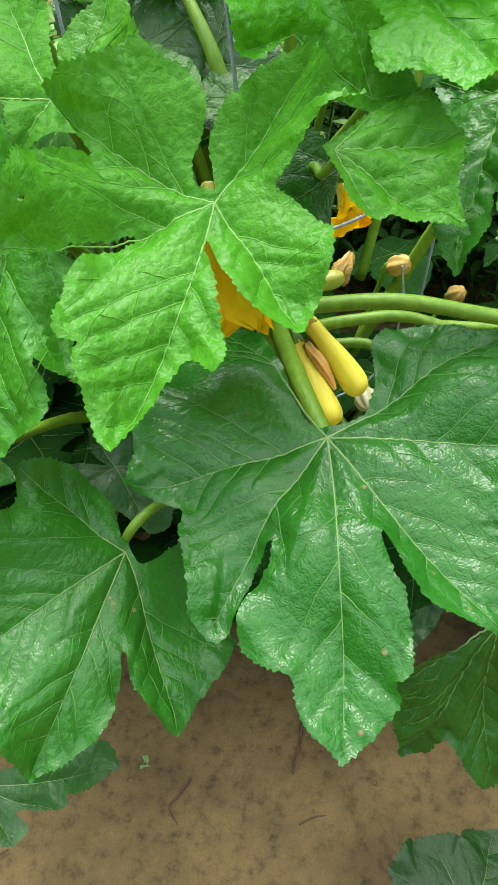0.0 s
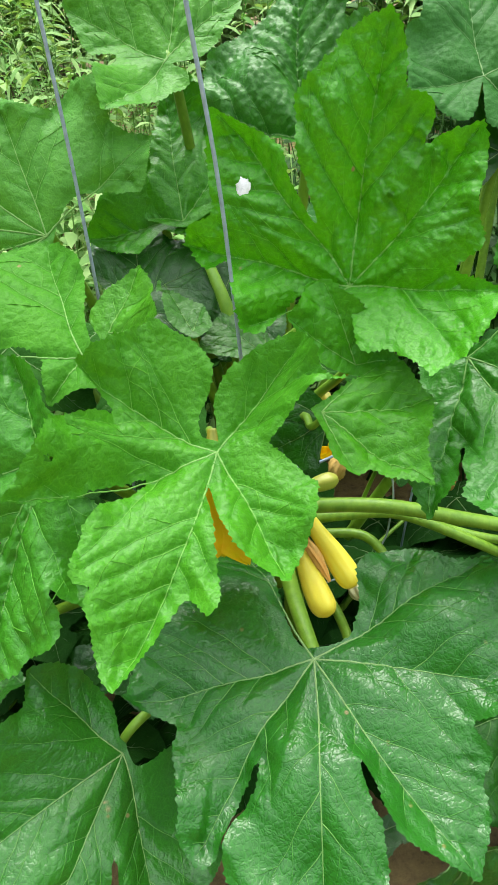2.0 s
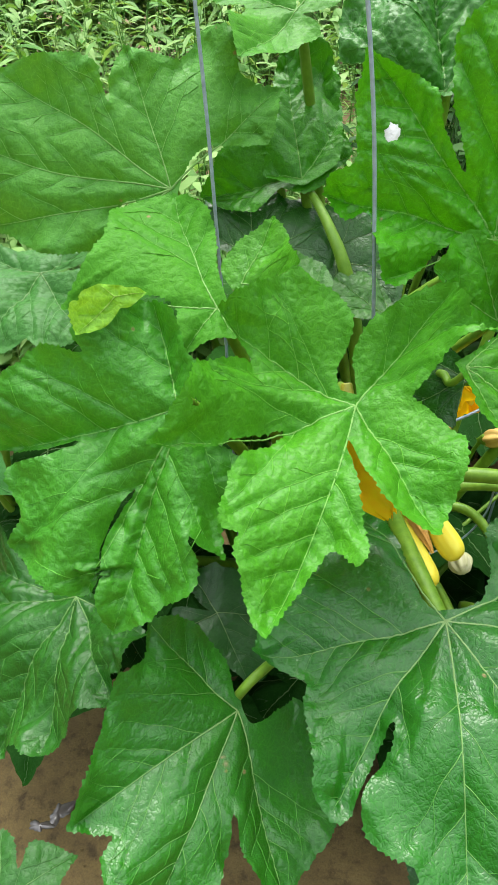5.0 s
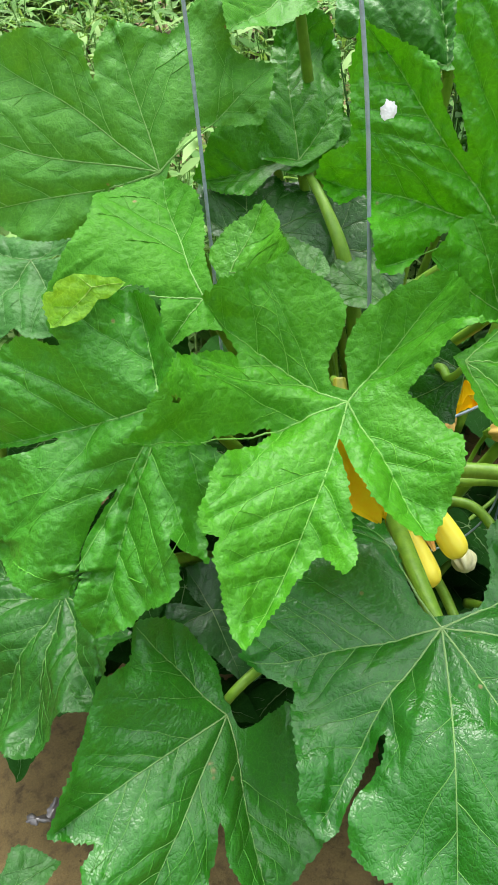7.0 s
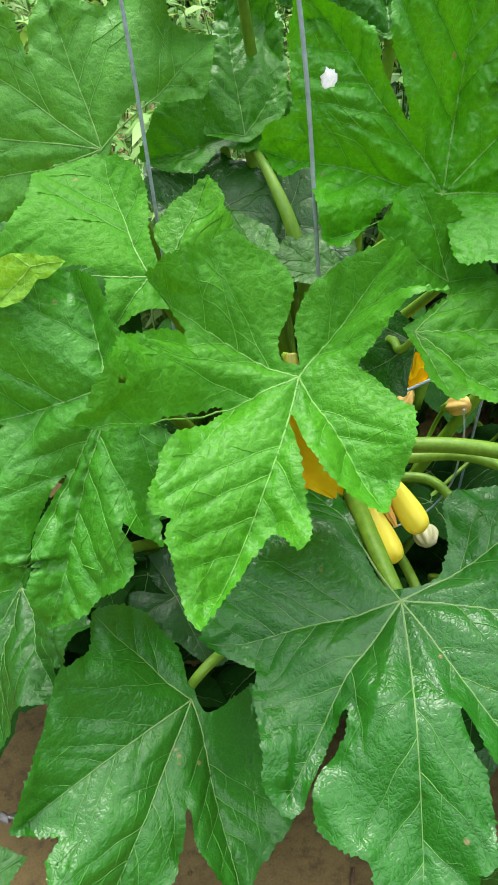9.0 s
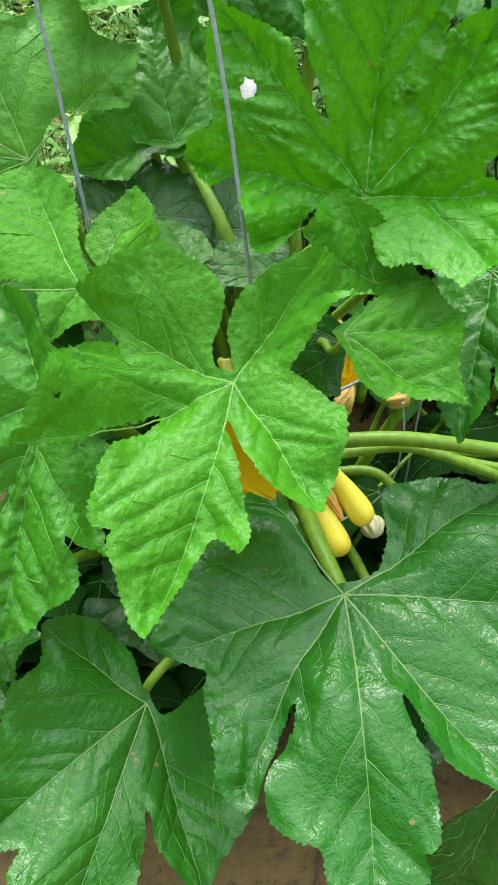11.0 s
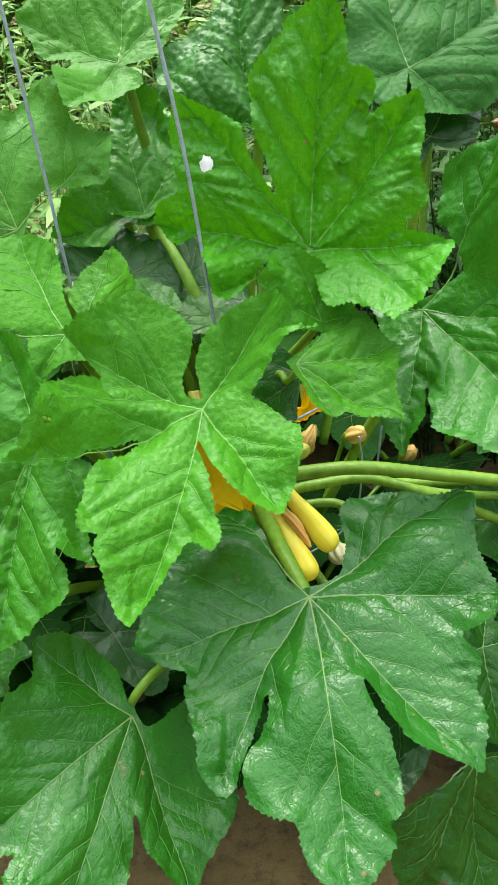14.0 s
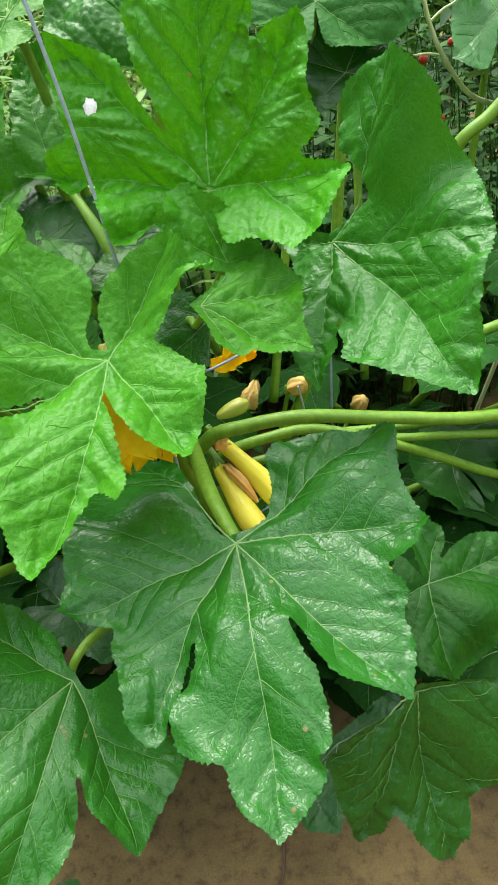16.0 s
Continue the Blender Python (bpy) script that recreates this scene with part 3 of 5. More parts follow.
leaf(plant_a, (0.128, 0.728, 0.895), (6.4, 43.4, -107.3), (-1.00, 0.00, -1.00),
     [(0, 0.051, [(0.19, 0.001)], [(1.19, -0.016)], 0.0), (-49, 0.068, [(0.94, 0.02)], [(0.98, -0.029)], 0.0), (-105, 0.07, [(1.06, 0.019)], [(0.63, -0.022)], 0.0)],
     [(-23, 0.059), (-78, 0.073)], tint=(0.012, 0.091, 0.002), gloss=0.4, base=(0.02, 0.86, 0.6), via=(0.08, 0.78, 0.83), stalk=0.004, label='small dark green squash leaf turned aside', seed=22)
leaf(plant_a, (0.155, 0.765, 0.945), (-27.3, -57.8, 137.6), (-0.44, 0.02, -0.47),
     [(36, 0.097, [(0.36, 0.019)], [(0.98, -0.024)], 0.033), (3, 0.099, [(0.98, 0.019)], [(0.67, -0.024)], 0.014), (-107, 0.053, [(0.5, 0.038)], [(0.67, -0.014)], 0.0)],
     [(20, 0.098), (-19, 0.068)], tint=(0.049, 0.254, 0.005), gloss=0.44, base=(0.03, 0.92, 0.6), stalk=0.005, label='small young squash leaf below a larger one', seed=74)
leaf(plant_a, (-0.096, 0.52, 0.54), (-28.9, 6.4, -102.0), (-0.68, 0.16, -0.37),
     [(126, 0.077, [(0.17, -0.017), (0.59, -0.011)], [(1.22, -0.023)], -0.0, False), (73, 0.16, [], [], 0.002, False), (38, 0.203, [], [(0.88, -0.02), (0.65, -0.034)], 0.003), (1, 0.24, [(0.57, 0.046), (0.79, 0.044)], [(0.94, -0.045), (0.83, -0.074), (0.75, -0.075)], -0.0), (-32, 0.215, [(0.93, 0.012)], [(0.92, -0.022), (0.77, -0.05), (0.57, -0.099)], -0.001), (-98, 0.15, [(0.86, 0.03)], [(0.76, -0.034), (0.54, -0.04), (0.28, -0.034), (0.1, -0.013)], 0.05)],
     [(89, 0.108), (56, 0.173), (19, 0.106), (-23, 0.185), (-75, 0.147)], tint=(0.022, 0.154, 0.008), stalk=0.005, base=(0.05, 0.85, 0.35), via=(-0.063, 0.575, 0.56), label='low glossy dark green squash leaf over soil', cell=0.0028, scars=((0.060, 0.009, 0.0022), (0.055, 0.003, 0.0014), (0.066, 0.012, 0.0013)), gloss=0.37, seed=70)
leaf(plant_b, (-0.234, 0.94, 1.014), (-65.9, -17.5, -176.5), (-0.32, -0.23, -0.76),
     [(54, 0.124, [(0.31, -0.011), (0.53, -0.023)], [(1.3, -0.023), (1.52, -0.049)], 0.0), (26, 0.297, [], [(0.97, -0.041)], -0.002), (5, 0.299, [], [], -0.004), (-16, 0.253, [], [(0.78, -0.054), (0.62, -0.07), (0.53, -0.056)], -0.004), (-55, 0.176, [(0.81, 0.029)], [(0.9, -0.023), (0.81, -0.054)], -0.003), (-86, 0.191, [], [(1.02, -0.033)], 0.003, False), (-122, 0.183, [], [(0.73, -0.035)], 0.035), (-122, 0.083, [], [(0.69, 0.013), (0.28, 0.002)], 0.006, False)],
     [(30, 0.23), (15, 0.277), (-9, 0.277), (-36, 0.123), (-80, 0.157), (-107, 0.162), (-136, 0.118)], tint=(0.075, 0.270, 0.028), gloss=0.5, pucker=0.7, base=(-0.12, 1.15, 0.4), label='large pale green broad squash leaf', seed=71)
leaf(plant_a, (-0.145, 0.752, 0.946), (-26.6, -4.7, -171.8), (-0.45, -0.04, -0.51),
     [(120, 0.044, [(0.4, 0.003)], [], -0.001), (59, 0.065, [], [(0.64, -0.023)], -0.002), (1, 0.17, [(0.49, -0.013), (0.71, -0.009)], [(0.77, -0.082), (0.74, -0.133)], -0.001), (-71, 0.183, [], [(0.79, -0.024), (0.58, -0.027), (0.31, -0.014)], 0.01)],
     [(81, 0.044), (-1, 0.049), (-58, 0.186)], tint=(0.049, 0.208, 0.012), gloss=0.58, base=(-0.05, 0.95, 0.45), label='pale green rounded young squash leaf', seed=72)
leaf(plant_a, (-0.166, 0.639, 0.891), (-16.5, 48.2, -111.8), (-0.23, 0.14, -0.43),
     [(69, 0.1, [(0.19, 0.002), (0.49, -0.002)], [(1.07, -0.028)], 0.0), (36, 0.157, [], [(0.87, -0.019)], -0.0, False), (2, 0.243, [(0.58, 0.065), (0.7, 0.069), (0.79, 0.045), (0.9, 0.028)], [(0.87, -0.021), (0.73, -0.031), (0.61, -0.033)], -0.003), (-9, 0.218, [(0.58, -0.012), (0.74, -0.007), (0.88, 0.008)], [], -0.005), (-34, 0.233, [], [(0.86, -0.014), (0.82, -0.052), (0.75, -0.061), (0.6, -0.045)], -0.007, False), (-59, 0.204, [(0.72, 0.009)], [(0.96, -0.033), (0.87, -0.065), (0.77, -0.077), (0.6, -0.088)], -0.001), (-131, 0.126, [(0.91, 0.053), (1.01, 0.031)], [], 0.028, False), (-147, 0.111, [], [(0.83, -0.018), (0.49, -0.022), (0.29, -0.029), (0.09, -0.013)], 0.007)],
     [(39, 0.12), (25, 0.125), (-11, 0.096), (-18, 0.227), (-54, 0.109), (-101, 0.109), (-138, 0.118)], tint=(0.046, 0.235, 0.012), gloss=0.44, base=(-0.05, 0.92, 0.4), label='large green squash leaf with drooping lobes', pucker=1.2, seed=75)
leaf(plant_b, (-0.317, 0.622, 0.589), (18.0, 19.9, -99.6), (-0.02, 0.54, 0.11),
     [(74, 0.138, [(0.66, 0.015)], [(1.04, -0.042)], -0.0), (44, 0.169, [], [(0.91, -0.037)], -0.0), (5, 0.189, [], [(0.96, -0.025)], -0.031), (-24, 0.223, [], [(0.89, -0.032)], -0.058), (-75, 0.184, [], [], -0.0), (-98, 0.188, [], [(1.04, -0.061), (0.8, -0.045), (0.47, -0.008), (0.09, -0.002)], -0.0)],
     [(50, 0.139), (18, 0.173), (-8, 0.183), (-46, 0.172), (-87, 0.182)], tint=(0.020, 0.120, 0.008), gloss=0.43, base=(-0.15, 0.92, 0.35), label='dark green squash leaf low in the row', seed=76)
leaf(plant_a, (-0.122, 0.785, 0.962), (1.2, -44.8, 65.9), (-0.49, -0.05, -0.42),
     [(-3, 0.086, [(0.21, 0.034)], [(0.76, -0.03)], 0.008), (-71, 0.081, [(0.84, 0.02)], [(0.6, -0.012)], 0.043)],
     [(-35, 0.065)], tint=(0.054, 0.225, 0.008), gloss=0.5, base=(-0.02, 0.95, 0.5), label='small bright green folded squash leaf', seed=77)
leaf(plant_a, (-0.107, 1.062, 0.990), (5.4, -46.7, 82.5), (-0.50, 0.00, -0.50),
     [(110, 0.112, [(0.44, 0.036)], [(0.54, -0.057)], 0.0), (0, 0.238, [(0.64, 0.028)], [(0.72, -0.053)], 0.0), (-62, 0.107, [(0.98, 0.037)], [(0.31, -0.033)], 0.0)],
     [(27, 0.082), (-36, 0.111)], tint=(0.049, 0.254, 0.005), gloss=0.44, base=(0.0, 1.05, 0.45), label='green squash leaf half hidden behind others', seed=78)
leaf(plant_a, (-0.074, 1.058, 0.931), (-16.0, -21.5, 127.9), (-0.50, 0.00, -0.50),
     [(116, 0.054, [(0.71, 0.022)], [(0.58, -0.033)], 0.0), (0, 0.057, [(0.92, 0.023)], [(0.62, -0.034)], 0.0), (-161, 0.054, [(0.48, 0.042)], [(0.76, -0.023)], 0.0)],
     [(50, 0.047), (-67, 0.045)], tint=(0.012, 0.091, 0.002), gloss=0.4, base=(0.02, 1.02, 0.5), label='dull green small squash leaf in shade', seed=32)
leaf(plant_a, (-0.045, 0.900, 0.905), (-15.4, -21.9, 126.5), (-0.50, 0.00, -0.50),
     [(0, 0.097, [(0.3, 0.02)], [(0.73, 0.018)], 0.0), (-45, 0.043, [(1.15, 0.033)], [(0.28, -0.022)], 0.0)],
     [(4, 0.074)], tint=(0.032, 0.159, 0.003), gloss=0.44, base=(0.02, 0.98, 0.5), label='small toothed squash leaf', seed=33)
leaf(plant_a, (0.055, 0.900, 0.875), (-6.3, -20.9, 107.3), (-0.50, 0.00, -0.50),
     [(36, 0.095, [(0.73, 0.054)], [(0.97, -0.013)], 0.0), (0, 0.061, [(1.27, 0.015)], [(0.5, -0.007)], 0.0), (-150, 0.014, [(-0.58, 0.017)], [(1.25, -0.041)], 0.0)],
     [(28, 0.082), (-21, 0.022)], tint=(0.028, 0.138, 0.003), gloss=0.44, base=(0.05, 0.95, 0.5), label='green squash leaf beneath a brighter one', seed=34)
leaf(plant_a, (-0.095, 1.100, 1.190), (-43.3, -20.4, 159.7), (-0.50, 0.00, -0.50),
     [(94, 0.13, [(0.16, 0.043)], [(0.54, -0.048)], 0.096), (0, 0.161, [(0.61, 0.038)], [(0.93, -0.073)], 0.0), (-67, 0.169, [(0.86, 0.066)], [(0.73, -0.079)], 0.0), (-104, 0.145, [(1.03, 0.008)], [(0.32, -0.033)], 0.0)],
     [(25, 0.064), (-34, 0.161), (-109, 0.131)], tint=(0.054, 0.220, 0.012), gloss=0.52, base=(0.0, 1.15, 0.5), label='pale green squash leaf at the back of the row', seed=79)
leaf(plant_a, (0.090, 0.985, 1.120), (-5.4, -46.7, 97.4), (-0.50, 0.00, -0.50),
     [(69, 0.128, [(0.45, 0.01)], [(1.16, -0.064)], 0.0), (0, 0.217, [(0.67, 0.071)], [(0.85, -0.055)], 0.0), (-39, 0.159, [(1.13, 0.041)], [(0.45, -0.025)], 0.0)],
     [(38, 0.16), (-20, 0.159)], tint=(0.032, 0.159, 0.012), base=(0.05, 1.05, 0.5), label='crinkled green squash leaf behind the tall one', pucker=2.2, seed=84)
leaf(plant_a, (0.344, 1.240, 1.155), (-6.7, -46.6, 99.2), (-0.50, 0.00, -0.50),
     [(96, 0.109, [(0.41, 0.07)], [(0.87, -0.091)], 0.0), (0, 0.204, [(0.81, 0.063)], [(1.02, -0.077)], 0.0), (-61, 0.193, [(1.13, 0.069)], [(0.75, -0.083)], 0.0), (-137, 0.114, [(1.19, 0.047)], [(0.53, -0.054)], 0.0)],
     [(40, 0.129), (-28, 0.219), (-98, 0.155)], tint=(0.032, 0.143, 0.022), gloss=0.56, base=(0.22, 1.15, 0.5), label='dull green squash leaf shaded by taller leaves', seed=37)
leaf(plant_a, (0.301, 0.433, 0.566), (11.5, 67.1, -63.3), (-0.73, 0.06, -0.56),
     [(69, 0.108, [(0.21, 0.009)], [(1.38, -0.07), (1.14, -0.116)], 0.001), (-5, 0.214, [(0.86, 0.033)], [(0.88, -0.026), (0.72, -0.042)], 0.038), (-34, 0.197, [(0.92, 0.016)], [], 0.01), (-75, 0.126, [], [(0.75, -0.017), (0.5, -0.013), (0.22, 0.002)], -0.001)],
     [(11, 0.16), (-27, 0.149), (-41, 0.178)], tint=(0.017, 0.102, 0.006), gloss=0.42, base=(0.22, 0.78, 0.3), via=(0.29, 0.5, 0.545), label='dark green squash leaf hanging low above soil', seed=73)
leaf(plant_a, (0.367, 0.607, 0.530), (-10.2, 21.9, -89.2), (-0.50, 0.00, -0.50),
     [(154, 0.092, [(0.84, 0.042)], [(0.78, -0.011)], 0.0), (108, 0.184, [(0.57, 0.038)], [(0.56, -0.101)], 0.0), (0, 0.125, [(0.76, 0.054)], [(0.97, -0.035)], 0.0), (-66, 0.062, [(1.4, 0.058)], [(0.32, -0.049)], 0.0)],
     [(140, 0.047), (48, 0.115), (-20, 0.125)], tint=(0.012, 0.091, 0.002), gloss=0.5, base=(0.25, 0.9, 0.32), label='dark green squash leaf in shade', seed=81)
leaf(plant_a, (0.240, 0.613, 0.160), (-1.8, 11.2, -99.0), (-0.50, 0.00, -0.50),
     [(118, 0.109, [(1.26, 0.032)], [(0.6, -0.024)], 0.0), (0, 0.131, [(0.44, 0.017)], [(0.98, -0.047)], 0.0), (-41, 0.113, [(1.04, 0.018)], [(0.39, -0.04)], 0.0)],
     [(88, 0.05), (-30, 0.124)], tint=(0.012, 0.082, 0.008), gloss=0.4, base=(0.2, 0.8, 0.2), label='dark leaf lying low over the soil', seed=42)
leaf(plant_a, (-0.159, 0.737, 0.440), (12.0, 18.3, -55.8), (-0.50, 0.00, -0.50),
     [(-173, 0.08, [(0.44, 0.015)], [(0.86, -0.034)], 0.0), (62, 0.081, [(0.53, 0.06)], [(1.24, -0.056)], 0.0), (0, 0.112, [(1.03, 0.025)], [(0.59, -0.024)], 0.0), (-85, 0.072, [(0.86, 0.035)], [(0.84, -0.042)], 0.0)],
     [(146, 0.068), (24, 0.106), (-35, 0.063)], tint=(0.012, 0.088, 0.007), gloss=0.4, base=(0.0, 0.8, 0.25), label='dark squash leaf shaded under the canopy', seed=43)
leaf(plant_a, (-0.075, 1.048, 0.998), (-11.9, -45.8, 106.4), (-0.50, 0.00, -0.50),
     [(75, 0.052, [(0.43, 0.01)], [(0.98, -0.05)], 0.0), (0, 0.211, [(0.7, 0.024)], [(0.89, -0.059)], 0.0), (-36, 0.115, [(1.18, 0.017)], [(0.4, -0.031)], 0.0)],
     [(24, 0.081), (-22, 0.161)], tint=(0.049, 0.254, 0.005), gloss=0.44, base=(0.0, 1.12, 0.5), label='mid-green squash leaf standing behind the wire', seed=32)
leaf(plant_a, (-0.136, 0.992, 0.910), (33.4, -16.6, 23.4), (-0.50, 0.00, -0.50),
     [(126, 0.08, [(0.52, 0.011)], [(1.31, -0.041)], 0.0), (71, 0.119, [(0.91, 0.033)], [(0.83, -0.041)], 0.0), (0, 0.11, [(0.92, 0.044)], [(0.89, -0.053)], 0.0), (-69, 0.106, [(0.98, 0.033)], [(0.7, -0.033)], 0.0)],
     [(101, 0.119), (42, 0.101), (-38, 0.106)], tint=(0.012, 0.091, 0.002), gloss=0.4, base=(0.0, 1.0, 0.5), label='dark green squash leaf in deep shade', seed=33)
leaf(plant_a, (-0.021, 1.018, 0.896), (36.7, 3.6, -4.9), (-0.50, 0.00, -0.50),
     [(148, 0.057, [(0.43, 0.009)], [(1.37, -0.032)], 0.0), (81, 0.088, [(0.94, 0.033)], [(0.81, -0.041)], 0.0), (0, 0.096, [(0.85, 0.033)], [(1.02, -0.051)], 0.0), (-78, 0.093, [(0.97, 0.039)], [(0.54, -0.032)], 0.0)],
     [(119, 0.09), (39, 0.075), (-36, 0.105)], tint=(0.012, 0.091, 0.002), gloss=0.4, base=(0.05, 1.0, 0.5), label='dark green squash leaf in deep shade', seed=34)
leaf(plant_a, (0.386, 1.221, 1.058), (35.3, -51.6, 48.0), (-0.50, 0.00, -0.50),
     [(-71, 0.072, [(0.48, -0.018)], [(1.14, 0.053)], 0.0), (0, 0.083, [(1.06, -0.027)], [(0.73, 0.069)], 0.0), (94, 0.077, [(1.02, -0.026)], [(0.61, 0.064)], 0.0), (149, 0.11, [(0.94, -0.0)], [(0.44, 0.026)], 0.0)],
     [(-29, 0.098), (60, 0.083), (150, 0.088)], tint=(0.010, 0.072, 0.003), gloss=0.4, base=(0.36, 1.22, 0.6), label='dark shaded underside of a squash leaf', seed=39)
leaf(plant_c, (-0.323, 0.313, 0.460), (4.4, -3.6, 39.5), (-0.50, 0.00, -0.50),
     [(66, 0.072, [(0.8, 0.017)], [(0.8, -0.015)], 0.0), (0, 0.089, [(0.65, 0.035)], [(0.69, -0.018)], 0.0), (-46, 0.06, [(0.97, 0.01)], [(0.69, -0.004)], 0.0), (-78, 0.075, [(0.73, 0.007)], [(0.79, -0.029)], 0.0)],
     [(31, 0.036), (-26, 0.059), (-44, 0.032)], tint=(0.028, 0.115, 0.019), gloss=0.5, base=(-0.45, 0.3, 0.02), label='small squash leaf with wavy pale margin', tooth=0.002, seed=87)
leaf(plant_a, (-0.228, 0.662, 1.000), (-53.8, 31.2, -138.7), (2.00, 0.00, 2.00),
     [(0, 0.051, [(0.54, 0.014)], [(0.71, -0.022)], 0.0), (-82, 0.019, [(1.39, 0.017)], [(0.09, -0.012)], 0.0), (145, 0.03, [(0.74, 0.006)], [(0.47, -0.011)], 0.0)],
     [(-36, 0.034), (176, 0.014)], tint=(0.186, 0.423, 0.017), label='curled yellow-green leaf margin', seed=45)
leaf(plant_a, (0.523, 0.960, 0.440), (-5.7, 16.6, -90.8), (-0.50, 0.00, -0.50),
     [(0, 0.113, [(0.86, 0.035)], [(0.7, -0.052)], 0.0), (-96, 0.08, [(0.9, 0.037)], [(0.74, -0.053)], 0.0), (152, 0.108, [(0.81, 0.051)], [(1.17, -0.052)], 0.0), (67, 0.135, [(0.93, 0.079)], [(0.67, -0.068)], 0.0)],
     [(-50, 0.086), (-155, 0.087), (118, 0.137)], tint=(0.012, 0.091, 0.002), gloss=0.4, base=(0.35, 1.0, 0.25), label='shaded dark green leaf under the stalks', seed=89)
leaf(plant_c, (-0.280, 0.336, 0.300), (11.1, -2.2, 11.2), (-0.50, 0.00, -0.50),
     [(-4, 0.181, [(0.83, 0.03)], [(0.81, -0.015)], 0.094), (-23, 0.105, [(1.13, 0.009)], [(0.67, -0.006)], 0.0), (-58, 0.081, [(0.94, 0.022)], [(0.68, -0.032)], 0.0), (-136, 0.106, [(0.84, 0.041)], [(0.84, -0.064)], 0.0)],
     [(-14, 0.115), (-39, 0.055), (-99, 0.068)], tint=(0.024, 0.105, 0.015), gloss=0.4, base=(-0.45, 0.3, 0.02), label='squash leaf with wavy margin close to soil', seed=82)
leaf(plant_e, (0.338, 0.247, 0.120), (-2.0, -5.3, 110.6), (-0.50, 0.00, -0.50),
     [(40, 0.114, [(0.68, 0.019)], [(0.93, -0.048)], 0.0), (0, 0.107, [(1.01, 0.021)], [(0.9, -0.038)], 0.0), (-48, 0.128, [(0.8, 0.041)], [(1.19, -0.058)], 0.0), (-108, 0.126, [(1.06, 0.05)], [(0.57, -0.035)], 0.0)],
     [(15, 0.107), (-23, 0.096), (-75, 0.14)], tint=(0.010, 0.056, 0.004), gloss=0.4, base=(0.42, 0.18, 0.0), label='small dark green seedling leaf on bare soil', seed=83)
leaf(plant_b, (-0.464, 1.012, 0.854), (14.0, 16.9, -49.4), (-0.50, 0.00, -0.50),
     [(0, 0.154, [(0.33, 0.058)], [(0.92, -0.055)], 0.0), (-56, 0.167, [(0.8, 0.037)], [(0.51, -0.124)], 0.0), (-146, 0.17, [(0.82, 0.066)], [(0.35, -0.035)], 0.0), (91, 0.071, [(0.39, 0.05)], [(0.93, -0.031)], 0.0)],
     [(-31, 0.13)], tint=(0.044, 0.170, 0.028), gloss=0.52, base=(-0.4, 1.2, 0.35), label='dull pale green squash leaf further back', seed=88)
leaf(plant_d, (0.470, 1.487, 1.171), (11.7, 45.8, -73.9), (-0.50, 0.00, -0.50),
     [(-82, 0.115, [(0.67, -0.029)], [(0.8, 0.068)], 0.0), (0, 0.126, [(0.8, -0.057)], [(0.91, 0.064)], 0.0), (75, 0.126, [(0.92, -0.056)], [(0.88, 0.071)], 0.0), (-177, 0.104, [(0.75, -0.103)], [(0.61, 0.085)], 0.0)],
     [(-40, 0.115), (41, 0.12)], tint=(0.028, 0.133, 0.027), gloss=0.56, base=(0.45, 1.35, 0.4), label='pale green squash leaf of a neighbouring plant', seed=85)
leaf(plant_d, (0.685, 1.373, 1.104), (-13.3, -45.5, 108.3), (-0.50, 0.00, -0.50),
     [(119, 0.121, [(0.79, 0.055)], [(0.55, -0.047)], 0.0), (0, 0.124, [(0.6, 0.064)], [(0.54, -0.085)], 0.0), (-129, 0.116, [(0.76, 0.058)], [(0.63, -0.099)], 0.0)],
     [(68, 0.078), (-70, 0.111)], tint=(0.039, 0.181, 0.028), gloss=0.4, base=(0.65, 1.4, 0.4), label='dark green leaf of a neighbouring plant', seed=38)

# ---- understorey: added leaves that fill the row, the low ones tinted dark as shade ----
def plain_leaf(rng, size):
    """Lobes and notches of an ordinary five-lobed squash leaf."""
    lobes, sinuses = [], []
    for angle, part in ((150, 0.62), (78, 0.85), (0, 1.0), (-78, 0.85), (-150, 0.62)):
        angle += rng.uniform(-6, 6)
        long = size * part * rng.uniform(0.92, 1.08)
        wide = size * rng.uniform(0.27, 0.34)
        lobes.append((round(angle), long, [(0.62, wide)], [(0.62, -wide)], rng.uniform(-0.03, 0.0)))
    for a in (114, 39, -39, -114):
        sinuses.append((a + rng.uniform(-4, 4), size * rng.uniform(0.50, 0.62)))
    return lobes, sinuses


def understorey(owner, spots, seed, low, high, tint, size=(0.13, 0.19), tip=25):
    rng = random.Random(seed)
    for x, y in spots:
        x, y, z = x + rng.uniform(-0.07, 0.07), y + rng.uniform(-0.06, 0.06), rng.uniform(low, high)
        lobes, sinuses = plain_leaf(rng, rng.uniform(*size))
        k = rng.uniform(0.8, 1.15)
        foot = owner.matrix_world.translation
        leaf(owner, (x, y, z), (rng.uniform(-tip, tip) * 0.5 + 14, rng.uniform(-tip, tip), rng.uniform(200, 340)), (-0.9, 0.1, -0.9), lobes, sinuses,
             tint=tuple(c * k for c in tint), base=(foot.x, foot.y, max(0.05, z - 0.35)), label="added green squash leaf filling the shaded row", gloss=0.62,
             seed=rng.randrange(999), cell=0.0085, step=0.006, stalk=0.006)


